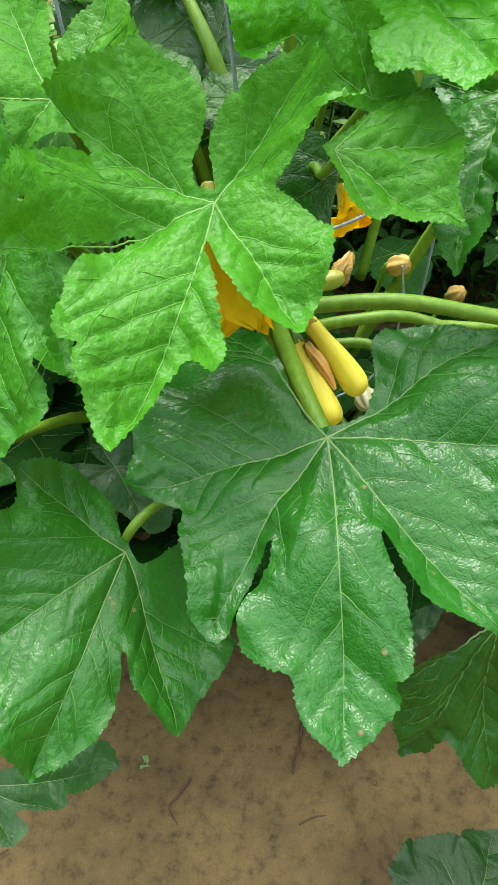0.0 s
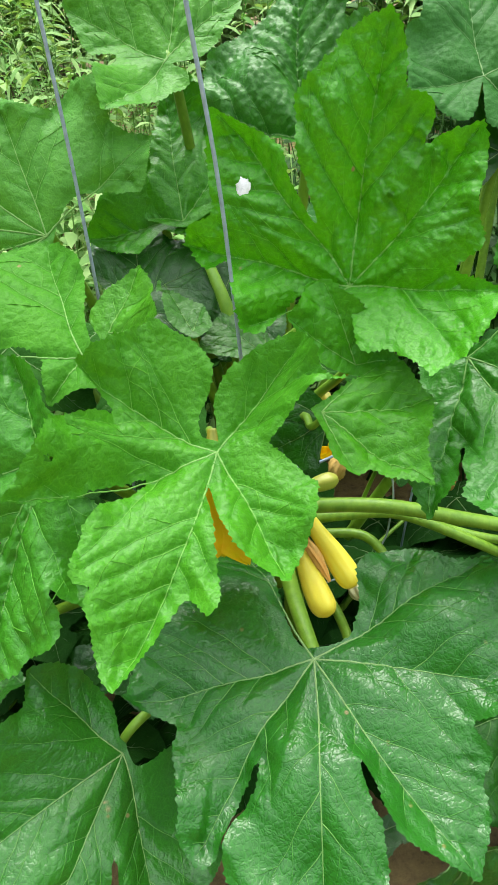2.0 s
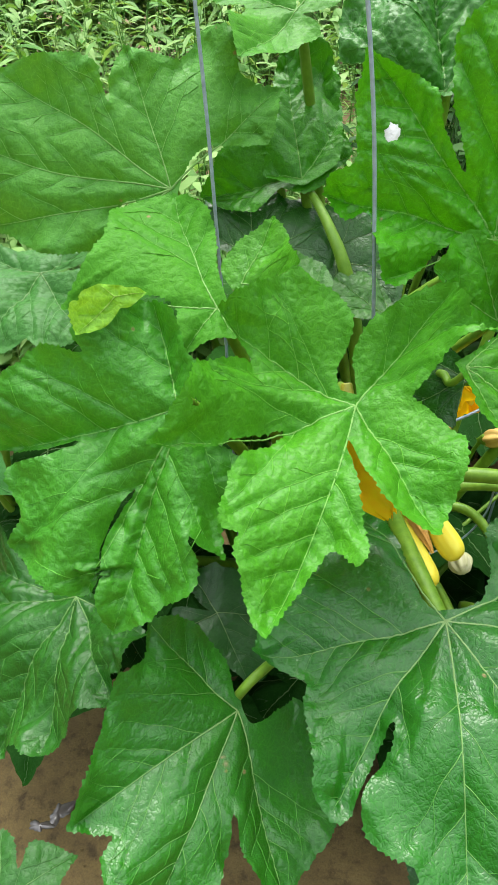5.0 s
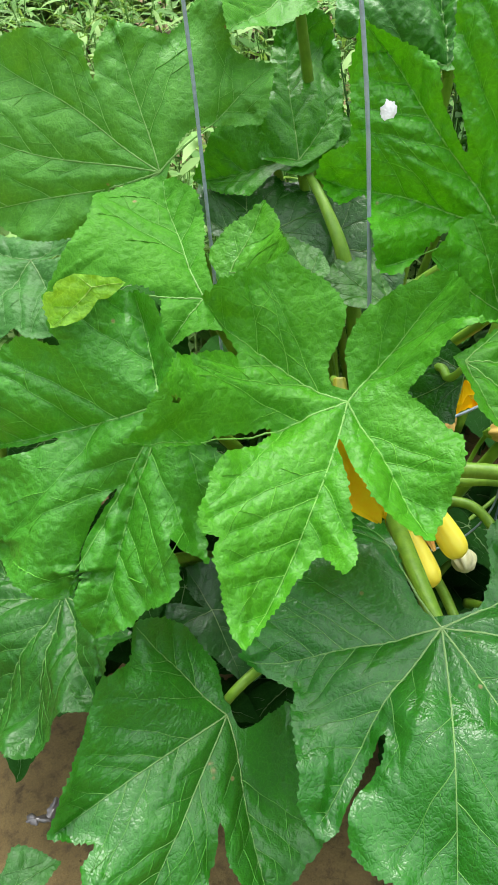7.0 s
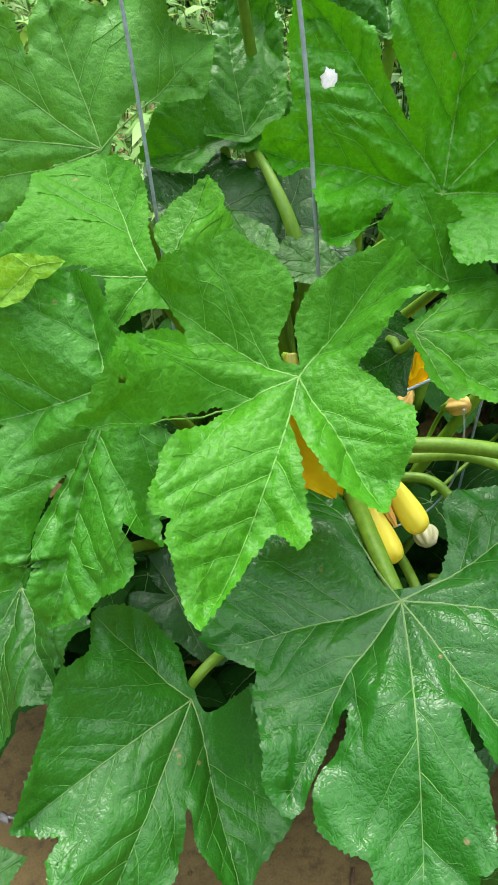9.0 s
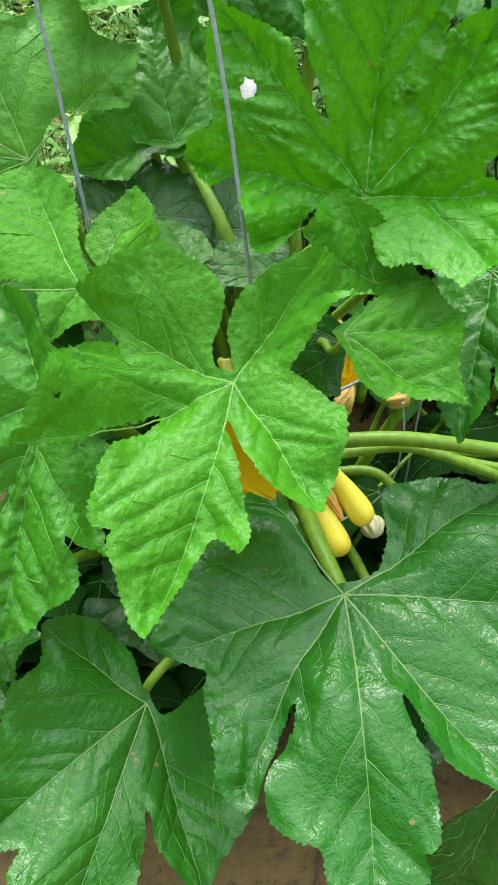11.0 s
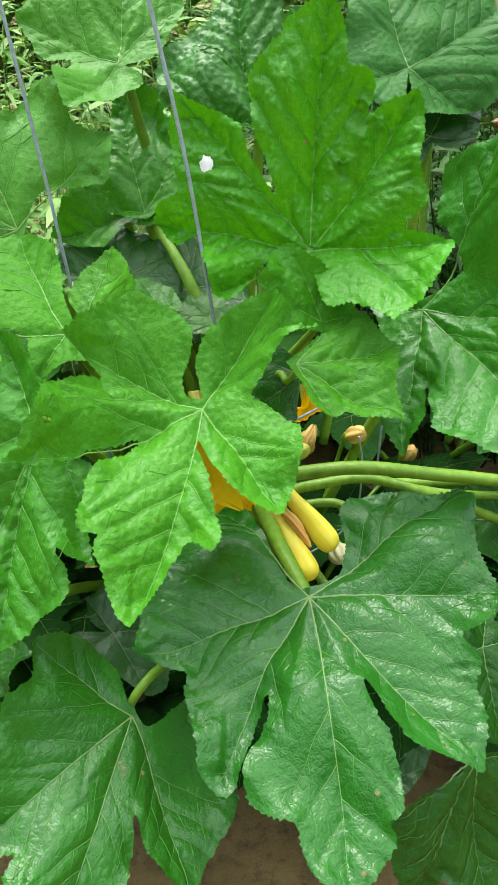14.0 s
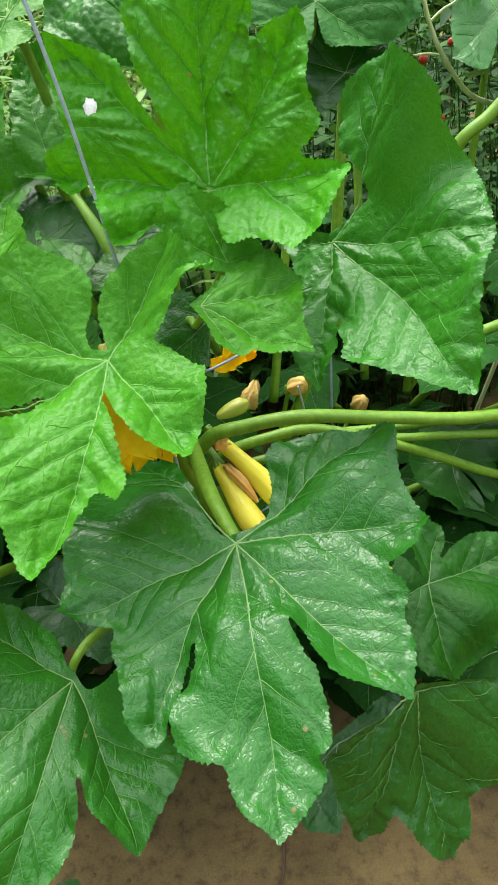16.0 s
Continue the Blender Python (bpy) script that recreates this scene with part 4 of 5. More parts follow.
# the lowest leaves get very dark tints that stand for the gaps' deep shade
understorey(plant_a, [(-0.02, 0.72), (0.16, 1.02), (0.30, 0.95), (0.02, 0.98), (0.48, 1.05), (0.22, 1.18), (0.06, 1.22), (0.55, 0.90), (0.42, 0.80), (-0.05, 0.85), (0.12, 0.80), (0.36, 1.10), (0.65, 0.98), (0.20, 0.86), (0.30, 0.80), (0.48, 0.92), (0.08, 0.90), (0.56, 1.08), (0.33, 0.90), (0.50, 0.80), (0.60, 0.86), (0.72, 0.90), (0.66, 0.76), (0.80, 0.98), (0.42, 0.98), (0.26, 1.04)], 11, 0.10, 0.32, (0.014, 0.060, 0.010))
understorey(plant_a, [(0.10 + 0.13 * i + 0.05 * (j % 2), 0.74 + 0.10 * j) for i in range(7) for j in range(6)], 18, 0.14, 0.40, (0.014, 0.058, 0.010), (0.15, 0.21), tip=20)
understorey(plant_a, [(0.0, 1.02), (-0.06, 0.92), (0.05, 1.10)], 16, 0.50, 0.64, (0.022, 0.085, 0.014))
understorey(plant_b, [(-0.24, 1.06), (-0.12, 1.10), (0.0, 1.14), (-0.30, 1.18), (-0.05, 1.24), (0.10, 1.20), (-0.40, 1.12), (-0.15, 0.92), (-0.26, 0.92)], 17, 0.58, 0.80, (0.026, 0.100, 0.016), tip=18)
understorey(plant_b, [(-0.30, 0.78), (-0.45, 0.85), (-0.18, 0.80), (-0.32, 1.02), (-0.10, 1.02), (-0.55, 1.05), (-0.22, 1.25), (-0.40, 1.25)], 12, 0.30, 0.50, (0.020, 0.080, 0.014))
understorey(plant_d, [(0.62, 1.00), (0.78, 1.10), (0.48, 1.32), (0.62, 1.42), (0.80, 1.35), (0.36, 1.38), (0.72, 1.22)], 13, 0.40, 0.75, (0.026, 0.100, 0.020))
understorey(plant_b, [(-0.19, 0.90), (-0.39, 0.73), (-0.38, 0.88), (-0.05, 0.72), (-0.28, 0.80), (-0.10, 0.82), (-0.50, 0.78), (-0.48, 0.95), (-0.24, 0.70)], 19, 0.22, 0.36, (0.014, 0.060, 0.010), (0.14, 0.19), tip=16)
plant_f = plant("squash_plant", (0.12, 1.45, 0), "squash plant behind the fruiting one")
understorey(plant_f, [(0.0, 1.35), (0.16, 1.42), (0.30, 1.52), (-0.08, 1.50), (0.12, 1.60)], 14, 0.60, 0.92, (0.040, 0.140, 0.038), tip=18)
# added out of view on the right, to keep side light off the gaps
plant_h = plant("squash_plant", (1.02, 1.02, 0), "unseen leafy squash plant further along the row")
understorey(plant_h, [(0.84, 0.82), (0.98, 0.74), (0.88, 1.00), (1.04, 0.92), (0.90, 1.18), (1.10, 1.10), (1.16, 0.80), (1.02, 1.28), (1.22, 0.98), (0.80, 0.92)], 20, 0.62, 0.88, (0.030, 0.120, 0.010), (0.17, 0.22), tip=18)
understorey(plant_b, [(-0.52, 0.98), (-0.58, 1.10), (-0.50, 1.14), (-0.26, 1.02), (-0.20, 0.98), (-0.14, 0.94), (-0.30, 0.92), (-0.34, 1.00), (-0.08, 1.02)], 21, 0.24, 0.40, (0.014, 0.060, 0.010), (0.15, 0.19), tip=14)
plant_g = plant("squash_plant", (-0.62, 1.02, 0), "squash plant at the weedy end of the row")
understorey(plant_g, [(-0.62, 0.82), (-0.72, 0.98), (-0.58, 1.12), (-0.80, 1.12)], 15, 0.45, 0.80, (0.045, 0.150, 0.040), tip=18)


# ---- stems, fruit and flowers of the fruiting plant ----
def stem(name, owner, points, radius, end=None, material=None, label=""):
    line = smooth_line([np.array(p) - np.array(owner.matrix_world.translation) for p in points], 8)
    radii = np.linspace(radius, end or radius, len(line))
    return mesh_object(name, *tube(line, radii, 14, 0.04), material or STALK, owner, label)


stem("main_stem", plant_a, [(0.10, 0.93, -0.02), (0.09, 0.92, 0.15), (0.11, 0.90, 0.32), (0.10, 0.89, 0.50)], 0.019, 0.017, None, "thick pale green ribbed stem")
stem("main_stem", plant_b, [(-0.18, 1.12, -0.02), (-0.16, 1.11, 0.2), (-0.15, 1.12, 0.42)], 0.018, 0.014)
stem("stalk", plant_a, [(0.05, 0.90, 0.55), (0.096, 0.88, 0.620), (0.15, 0.87, 0.640), (0.246, 0.86, 0.652), (0.389, 0.87, 0.621), (0.56, 0.88, 0.594), (0.90, 0.95, 0.57)], 0.0118, 0.010, None, "long smooth pale green leaf stalk")
stem("stalk", plant_a, [(0.09, 0.93, 0.52), (0.118, 0.92, 0.558), (0.186, 0.92, 0.577), (0.271, 0.92, 0.583), (0.39, 0.90, 0.55), (0.479, 0.90, 0.506), (0.585, 0.90, 0.451), (0.75, 0.92, 0.38)], 0.0095, 0.008, None, "arched pale green leaf stalk")
stem("stalk", plant_a, [(0.30, 0.93, 0.565), (0.40, 0.91, 0.553), (0.52, 0.91, 0.54), (0.80, 0.92, 0.50)], 0.0075, 0.007, None, "smooth pale green leaf stalk")
stem("stalk", plant_a, [(0.30, 0.95, 0.55), (0.45, 0.95, 0.545), (0.62, 0.98, 0.53), (0.85, 1.05, 0.50)], 0.0080, 0.007, None, "smooth pale green leaf stalk")
stem("stalk", plant_a, [(0.14, 0.93, 0.52), (0.22, 0.92, 0.53), (0.27, 0.86, 0.50), (0.30, 0.80, 0.44)], 0.0085, 0.007, None, "smooth pale green leaf stalk")
stem("stalk", plant_a, [(0.12, 0.90, 0.45), (0.17, 0.84, 0.45), (0.20, 0.75, 0.45), (0.23, 0.68, 0.42)], 0.0085, 0.007, None, "smooth pale green leaf stalk")
stem("stalk", plant_a, [(-0.075, 1.075, 0.99), (-0.034, 1.000, 0.955), (0.002, 0.955, 0.88), (0.035, 0.93, 0.70), (0.075, 0.915, 0.45)], 0.0045, 0.0155, None, "thick upright pale green stalk")
stem("stalk", plant_d, [(0.42, 1.02, 0.62), (0.56, 1.03, 0.66), (0.75, 1.05, 0.70)], 0.010, 0.009, None, "pale green leaf stalk beyond the fruit")
stem("stalk", plant_d, [(0.47, 1.20, 0.75), (0.546, 1.15, 0.935), (0.613, 1.15, 0.995), (0.72, 1.17, 1.11), (0.80, 1.20, 1.20)], 0.011, 0.009, None, "pale green upright leaf stalk")
stem("stalk", plant_d, [(0.36, 1.26, 0.60), (0.378, 1.245, 0.90), (0.388, 1.255, 1.00), (0.392, 1.27, 1.05)], 0.0095, 0.009, None, "pale green upright leaf stalk")
stem("stalk", plant_d, [(0.64, 1.10, 0.75), (0.66, 1.09, 0.88), (0.72, 1.08, 0.96)], 0.008, 0.007, None, "pale green upright leaf stalk")

def petal_material():
    mat, nodes, links, bsdf = shader("petal", 0.6)
    at = nodes.new("ShaderNodeTexCoord").outputs["Object"]
    patch = noise_node(nodes, links, at, 70, 4)
    fine = noise_node(nodes, links, at, 420, 2)
    tone = ramp_node(nodes, links, patch.outputs["Fac"], [(0.3, (0.97, 0.53, 0.002)), (0.7, (0.98, 0.68, 0.006))])
    links.new(tone.outputs["Color"], bsdf.inputs["Base Color"])
    links.new(bump_node(nodes, links, fine.outputs["Fac"], 0.4, 0.0006), bsdf.inputs["Normal"])
    bsdf.inputs["Specular IOR Level"].default_value = 0.2
    glow = nodes.new("ShaderNodeBsdfTranslucent")
    links.new(tone.outputs["Color"], glow.inputs["Color"])
    both = nodes.new("ShaderNodeMixShader")
    both.inputs["Fac"].default_value = 0.4
    links.new(bsdf.outputs["BSDF"], both.inputs[1])
    links.new(glow.outputs["BSDF"], both.inputs[2])
    links.new(both.outputs["Shader"], nodes["Material Output"].inputs["Surface"])
    return mat


SKIN = streaked("squash_skin", (0.92, 0.75, 0.035), (0.96, 0.86, 0.09), 0.32, (70, 70, 9), 0.2, 0.0004)
DRIED = streaked("dried_petal", (0.85, 0.38, 0.060), (0.95, 0.64, 0.20), 0.65, (120, 120, 25), 0.7, 0.001)
PETAL = petal_material()
CALYX = streaked("calyx", (0.24, 0.28, 0.030), (0.50, 0.42, 0.040), 0.5, (90, 90, 12))
CREAM = streaked("closed_flower", (0.48, 0.30, 0.06), (0.66, 0.46, 0.14), 0.6, (130, 130, 14), 0.5, 0.0008)
STRIPED = streaked("bud_skin", (0.46, 0.46, 0.22), (0.68, 0.66, 0.42), 0.5, (150, 150, 16), 0.4, 0.0006)


def aim(start, end):
    """A pose at start whose z axis points to end."""
    d = Vector(end) - Vector(start)
    return Matrix.Translation(start) @ d.to_track_quat("Z", "Y").to_matrix().to_4x4() @ pose(0, 0, 0, 0, 0, -15)


def turned_shape(profile, sides, ribs=0, depth=0.0, bow=0.0, seed=0):
    """A body turned round z from (z, radius) pairs, ribbed and bowed sideways."""
    rng = random.Random(seed)
    line = smooth_line([(z, r, 0) for z, r in profile], 6)
    zs, rs = line[:, 0], np.maximum(line[:, 1], 0.0002)
    verts, faces, long = [], [], zs[-1] - zs[0]
    for z, r in zip(zs, rs):
        off = bow * math.sin(math.pi * (z - zs[0]) / long)
        for k in range(sides):
            a = 2 * math.pi * k / sides
            rr = r * (1 + depth * math.cos(ribs * a)) if ribs else r
            verts.append((rr * math.cos(a) + off, rr * math.sin(a), z + rng.uniform(-1, 1) * 0.0001))
    for i in range(len(zs) - 1):
        for k in range(sides):
            j = (k + 1) % sides
            faces.append((i * sides + k, i * sides + j, (i + 1) * sides + j, (i + 1) * sides + k))
    faces.append(tuple(range(sides))[::-1])
    faces.append(tuple((len(zs) - 1) * sides + k for k in range(sides)))
    return verts, faces


def crumple(length, wide, seed, folds=5):
    """A shrivelled, twisted flower, hollow at its end."""
    rng = random.Random(seed)
    verts, faces, sides, rows = [], [], 26, 14
    shift = [rng.uniform(0, 6.3) for _ in range(6)]
    for i in range(rows):
        t = i / (rows - 1)
        r = wide * (0.45 + 0.75 * math.sin(math.pi * min(1, t * 0.85 + 0.12)) - 0.25 * t)
        for k in range(sides):
            a = 2 * math.pi * k / sides + t * 1.3
            rr = r * (1 + 0.42 * math.cos(folds * a + shift[0] + 5 * t) + 0.20 * math.cos((2 * folds + 1) * a + shift[1]))
            verts.append((rr * math.cos(a) + 0.35 * wide * math.sin(3 * t + shift[2]), rr * math.sin(a) + 0.3 * wide * math.sin(4 * t + shift[3]), t * length + 0.1 * wide * math.cos(3 * a + shift[4])))
    for i in range(rows - 1):
        for k in range(sides):
            j = (k + 1) % sides
            faces.append((i * sides + k, i * sides + j, (i + 1) * sides + j, (i + 1) * sides + k))
    faces.append(tuple(range(sides))[::-1])
    return verts, faces


def placed(name, owner, shape, material, at, label=""):
    ob = mesh_object(name, *shape, material, owner, label)
    ob.matrix_local = owner.matrix_world.inverted() @ at
    return ob


def squash(owner, start, end, fat, neck, seed, bow):
    long = (Vector(end) - Vector(start)).length
    body = turned_shape([(0, neck * 0.8), (long * 0.08, neck), (long * 0.3, neck * 1.08), (long * 0.62, fat * 0.93), (long * 0.85, fat), (long * 0.96, fat * 0.72), (long, fat * 0.16)], 40, 10, 0.012, bow, seed)
    fruit = placed("squash_fruit", owner, body, SKIN, aim(start, end), "smooth bright yellow young squash")
    cap = mesh_object("fruit_stalk", *turned_shape([(-0.035, neck * 0.62), (-0.015, neck * 0.6), (0.0, neck * 0.9), (0.006, neck * 1.04)], 20, 5, 0.10, 0.002, seed), STALK, fruit, "short green ribbed stalk")
    return fruit, cap


squash(plant_a, (0.112, 0.905, 0.592), (0.198, 0.820, 0.520), 0.0200, 0.0125, 3, 0.004)
squash(plant_a, (0.103, 0.895, 0.552), (0.158, 0.778, 0.497), 0.0205, 0.0130, 4, -0.003)
placed("dried_flower", plant_a, crumple(0.080, 0.0064, 5, 5), DRIED, aim((0.118, 0.878, 0.566), (0.166, 0.808, 0.518)), "shrivelled orange-brown spent blossom")
placed("dried_flower", plant_a, crumple(0.030, 0.010, 6), DRIED, aim((0.116, 0.885, 0.598), (0.114, 0.872, 0.625)), "shrivelled orange spent blossom")
placed("dried_flower", plant_a, crumple(0.050, 0.011, 7, 4), CREAM, aim((0.165, 1.00, 0.590), (0.180, 1.01, 0.632)), "wilted tan blossom")
placed("young_fruit", plant_a, turned_shape([(0, 0.004), (0.01, 0.009), (0.03, 0.013), (0.045, 0.0125), (0.055, 0.006)], 28, 5, 0.05, 0.0, 8),
       streaked("young_skin", (0.28, 0.34, 0.03), (0.45, 0.46, 0.07), 0.4), aim((0.112, 0.90, 0.645), (0.155, 0.915, 0.652)), "small greenish yellow unripe squash")


def closed_flower(owner, start, end, wide, seed, material=CREAM, ribs=6):
    long = (Vector(end) - Vector(start)).length
    shape = turned_shape([(0, wide * 0.35), (long * 0.2, wide * 0.8), (long * 0.5, wide), (long * 0.8, wide * 0.8), (long * 0.96, wide * 0.45), (long, wide * 0.12)], 48, ribs, 0.10, 0.001, seed)
    bud = placed("flower_bud", owner, shape, material, aim(start, end), "closed pale orange squash blossom")
    mesh_object("sepal", *turned_shape([(-0.012, wide * 0.3), (-0.004, wide * 0.45), (0.004, wide * 0.72), (0.010, wide * 0.70)], 20, 5, 0.15), STALK, bud, "green calyx")
    return bud


closed_flower(plant_a, (0.238, 0.990, 0.622), (0.262, 0.965, 0.648), 0.0155, 21)
closed_flower(plant_a, (0.378, 1.12, 0.480), (0.390, 1.095, 0.515), 0.0160, 22)
closed_flower(plant_a, (0.206, 0.868, 0.486), (0.214, 0.832, 0.478), 0.0180, 23, STRIPED, 8)
stem("flower_stalk", plant_a, [(0.235, 0.993, 0.619), (0.23, 1.02, 0.56), (0.20, 0.99, 0.47)], 0.0032, 0.004)
stem("flower_stalk", plant_a, [(0.377, 1.123, 0.476), (0.36, 1.14, 0.42), (0.25, 1.05, 0.36)], 0.0032, 0.004)
stem("flower_stalk", plant_a, [(0.205, 0.871, 0.486), (0.18, 0.91, 0.46), (0.12, 0.93, 0.40)], 0.0045, 0.005)


def open_flower(owner, base, face, reach, seed, droop=0.0, bell=0.0, label="open bright orange squash blossom"):
    """Five ruffled petals on a flared tube."""
    rng = random.Random(seed)
    m = aim(base, face)
    tube_shape = turned_shape([(-0.02, 0.006), (0.0, 0.009), (0.02, 0.013), (0.035, 0.019)], 30, 5, 0.08)
    heart = placed("flower", owner, tube_shape, CALYX, m, label)
    for i in range(5):
        verts, faces, rows, cols = [], [], 14, 13
        turn = 2 * math.pi * i / 5 + rng.uniform(-0.08, 0.08)
        ph = rng.uniform(0, 6)
        for r in range(rows):
            t = r / (rows - 1)
            half = (0.24 + 0.46 * math.sin(math.pi * min(1, 0.15 + t * 0.78))) * (1 - 0.75 * max(0, t - 0.72) / 0.28)
            for c in range(cols):
                u = c / (cols - 1) * 2 - 1
                a = turn + u * half * 1.15
                rad = 0.018 + reach * t * (1 - 0.10 * u * u) * (1 - 0.6 * bell)
                z = 0.033 + bell * reach * 0.7 * t + 0.035 * math.sin(t * 1.9) - droop * t * t + 0.004 * t * math.sin(5 * u + ph) + 0.003 * t * math.sin(11 * u + 2 * ph) - 0.010 * t * (1 - abs(u)) * 0.6
                verts.append((rad * math.cos(a), rad * math.sin(a), z))
        for r in range(rows - 1):
            for c in range(cols - 1):
                k = r * cols + c
                faces.append((k, k + cols, k + cols + 1, k + 1))
        mesh_object("petal", verts, faces, PETAL, heart)
    mesh_object("stamen", *turned_shape([(0.0, 0.004), (0.02, 0.005), (0.045, 0.004), (0.05, 0.001)], 14), SKIN, heart, "yellow stamen")
    return heart


open_flower(plant_a, (0.004, 0.700, 0.872), (0.022, 0.600, 0.755), 0.088, 31, 0.0, 0.95)
stem("flower_stalk", plant_a, [(0.0, 0.708, 0.880), (-0.004, 0.75, 0.85), (0.02, 0.85, 0.66), (0.06, 0.90, 0.48)], 0.0042, 0.005)
open_flower(plant_a, (0.140, 0.850, 0.830), (0.165, 0.812, 0.800), 0.036, 32, 0.03)
stem("flower_stalk", plant_a, [(0.138, 0.853, 0.828), (0.10, 0.87, 0.79), (0.03, 0.89, 0.64), (0.04, 0.90, 0.50)], 0.0038, 0.005)

# ---- the wire support ----
def wire_material():
    mat, nodes, links, bsdf = shader("galvanised_wire", 0.45)
    at = nodes.new("ShaderNodeTexCoord").outputs["Object"]
    patch = noise_node(nodes, links, at, 120, 4)
    tone = ramp_node(nodes, links, patch.outputs["Fac"], [(0.3, (0.26, 0.34, 0.42)), (0.7, (0.42, 0.52, 0.62))])
    links.new(tone.outputs["Color"], bsdf.inputs["Base Color"])
    bsdf.inputs["Metallic"].default_value = 0.25
    return mat


WIRE = wire_material()
cage = tagged(new("wire_cage"), "grey galvanised wire plant support among the leaves", "plant support")


def wire(name, points, radius):
    line = smooth_line(points, 10)
    return mesh_object(name, *tube(line, np.full(len(line), radius), 10), WIRE, cage)


wire("leg", [(0.060, 0.800, -0.05), (0.050, 0.798, 0.60), (0.014, 0.790, 1.06), (-0.019, 0.790, 1.284), (-0.050, 0.785, 1.50)], 0.0022)
wire("leg", [(-0.140, 0.92, -0.05), (-0.157, 0.92, 0.60), (-0.177, 0.92, 1.043), (-0.193, 0.92, 1.273), (-0.208, 0.92, 1.50)], 0.0022)
wire("leg", [(0.335, 1.16, -0.05), (0.338, 1.16, 0.45), (0.342, 1.16, 0.70)], 0.0024)
wire("ring", [(-0.12, 0.60, 0.80), (-0.06, 0.66, 0.80), (0.0, 0.70, 0.826), (0.07, 0.72, 0.826), (0.128, 0.75, 0.820), (0.19, 0.82, 0.82), (0.20, 0.95, 0.82)], 0.0018)
wire("ring", [(0.14, 0.90, 0.42), (0.219, 0.93, 0.446), (0.251, 0.93, 0.509), (0.256, 0.93, 0.565), (0.255, 0.93, 0.612), (0.246, 0.93, 0.664)], 0.0016)

# ---- weeds and tomato foliage behind the row ----
def weed_material(name, low, high):
    mat, nodes, links, bsdf = shader(name, 0.5)
    geo = nodes.new("ShaderNodeNewGeometry")
    tone = ramp_node(nodes, links, geo.outputs["Random Per Island"], [(0.0, low), (1.0, high)])
    links.new(tone.outputs["Color"], bsdf.inputs["Base Color"])
    bsdf.inputs["Specular IOR Level"].default_value = 0.12
    glow = nodes.new("ShaderNodeBsdfTranslucent")
    links.new(mix_node(nodes, links, 1.0, tone.outputs["Color"], (1.5, 1.4, 0.7), "MULTIPLY"), glow.inputs["Color"])
    both = nodes.new("ShaderNodeMixShader")
    both.inputs["Fac"].default_value = 0.25
    links.new(bsdf.outputs["BSDF"], both.inputs[1])
    links.new(glow.outputs["BSDF"], both.inputs[2])
    links.new(both.outputs["Shader"], nodes["Material Output"].inputs["Surface"])
    return mat


def weed_bed(name, label, area, count, tall, long, wide, material, seed, lean=1.0):
    """Stems with many narrow, folded leaves; too many to count."""
    rng = random.Random(seed)
    verts, faces = [], []
    for _ in range(count):
        x, y = rng.uniform(area[0], area[1]), rng.uniform(area[2], area[3])
        high = tall * rng.uniform(0.55, 1.1)
        lx, ly = rng.uniform(-0.25, 0.25) * lean, rng.uniform(-0.25, 0.25) * lean
        top = np.array((x + lx * high, y + ly * high, high))
        foot = np.array((x, y, -0.02))
        tv, tf = tube(smooth_line([foot, (foot + top) / 2 + np.array((0.02, 0, 0)), top], 3), [0.004, 0.0035, 0.003, 0.003, 0.002, 0.002, 0.0015], 5)
        k = len(verts)
        verts += [tuple(v) for v in tv]
        faces += [tuple(i + k for i in f) for f in tf]
        for m in range(int(7 + high * 22)):
            t = rng.uniform(0.12, 1.0)
            p = foot + (top - foot) * t
            a = rng.uniform(0, 2 * math.pi)
            l, w = long * rng.uniform(0.6, 1.25), wide * rng.uniform(0.6, 1.3)
            d = np.array((math.cos(a), math.sin(a), rng.uniform(-0.3, 0.7)))
            s = np.array((-math.sin(a), math.cos(a), rng.uniform(-0.4, 0.4)))
            k = len(verts)
            for f, half, sag in ((0.0, 0.08, 0.0), (0.3, 0.85, -0.02), (0.62, 0.75, -0.12), (1.0, 0.03, -0.38)):
                mid = p + d * l * f + np.array((0, 0, sag * l))
                verts += [tuple(mid - s * w * half), tuple(mid - np.array((0, 0, 0.18 * w * half))), tuple(mid + s * w * half)]
            for r in range(3):
                for c in range(2):
                    q = k + r * 3 + c
                    faces.append((q, q + 1, q + 4, q + 3))
    return tagged(mesh_object(name, verts, faces, material), label, "weeds", kind="stuff")


GRASSY = weed_material("weed_leaves", (0.08, 0.23, 0.035), (0.30, 0.47, 0.16))
TOMATO = weed_material("tomato_leaves", (0.014, 0.060, 0.010), (0.050, 0.135, 0.022))
weed_bed("weeds", "tall tangled narrow-leaved green weeds", (-1.9, 0.20, 1.60, 2.3), 380, 0.80, 0.085, 0.016, GRASSY, 41)
weed_bed("weeds", "tall tangled narrow-leaved green weeds", (-4.2, 0.3, 2.4, 4.4), 480, 1.15, 0.10, 0.014, GRASSY, 42)
weed_bed("tomato_plants", "dark tangled tomato plants behind the squash", (0.1, 2.2, 1.70, 2.4), 520, 0.95, 0.060, 0.013, TOMATO, 43)
weed_bed("tomato_plants", "dark tangled tomato plants behind the squash", (0.2, 4.2, 2.4, 3.8), 520, 1.15, 0.085, 0.020, TOMATO, 44)
weed_bed("hedge", "dense green shrubs beyond the garden", (-14, 14, 6.5, 9.0), 900, 1.9, 0.26, 0.060, GRASSY, 45)

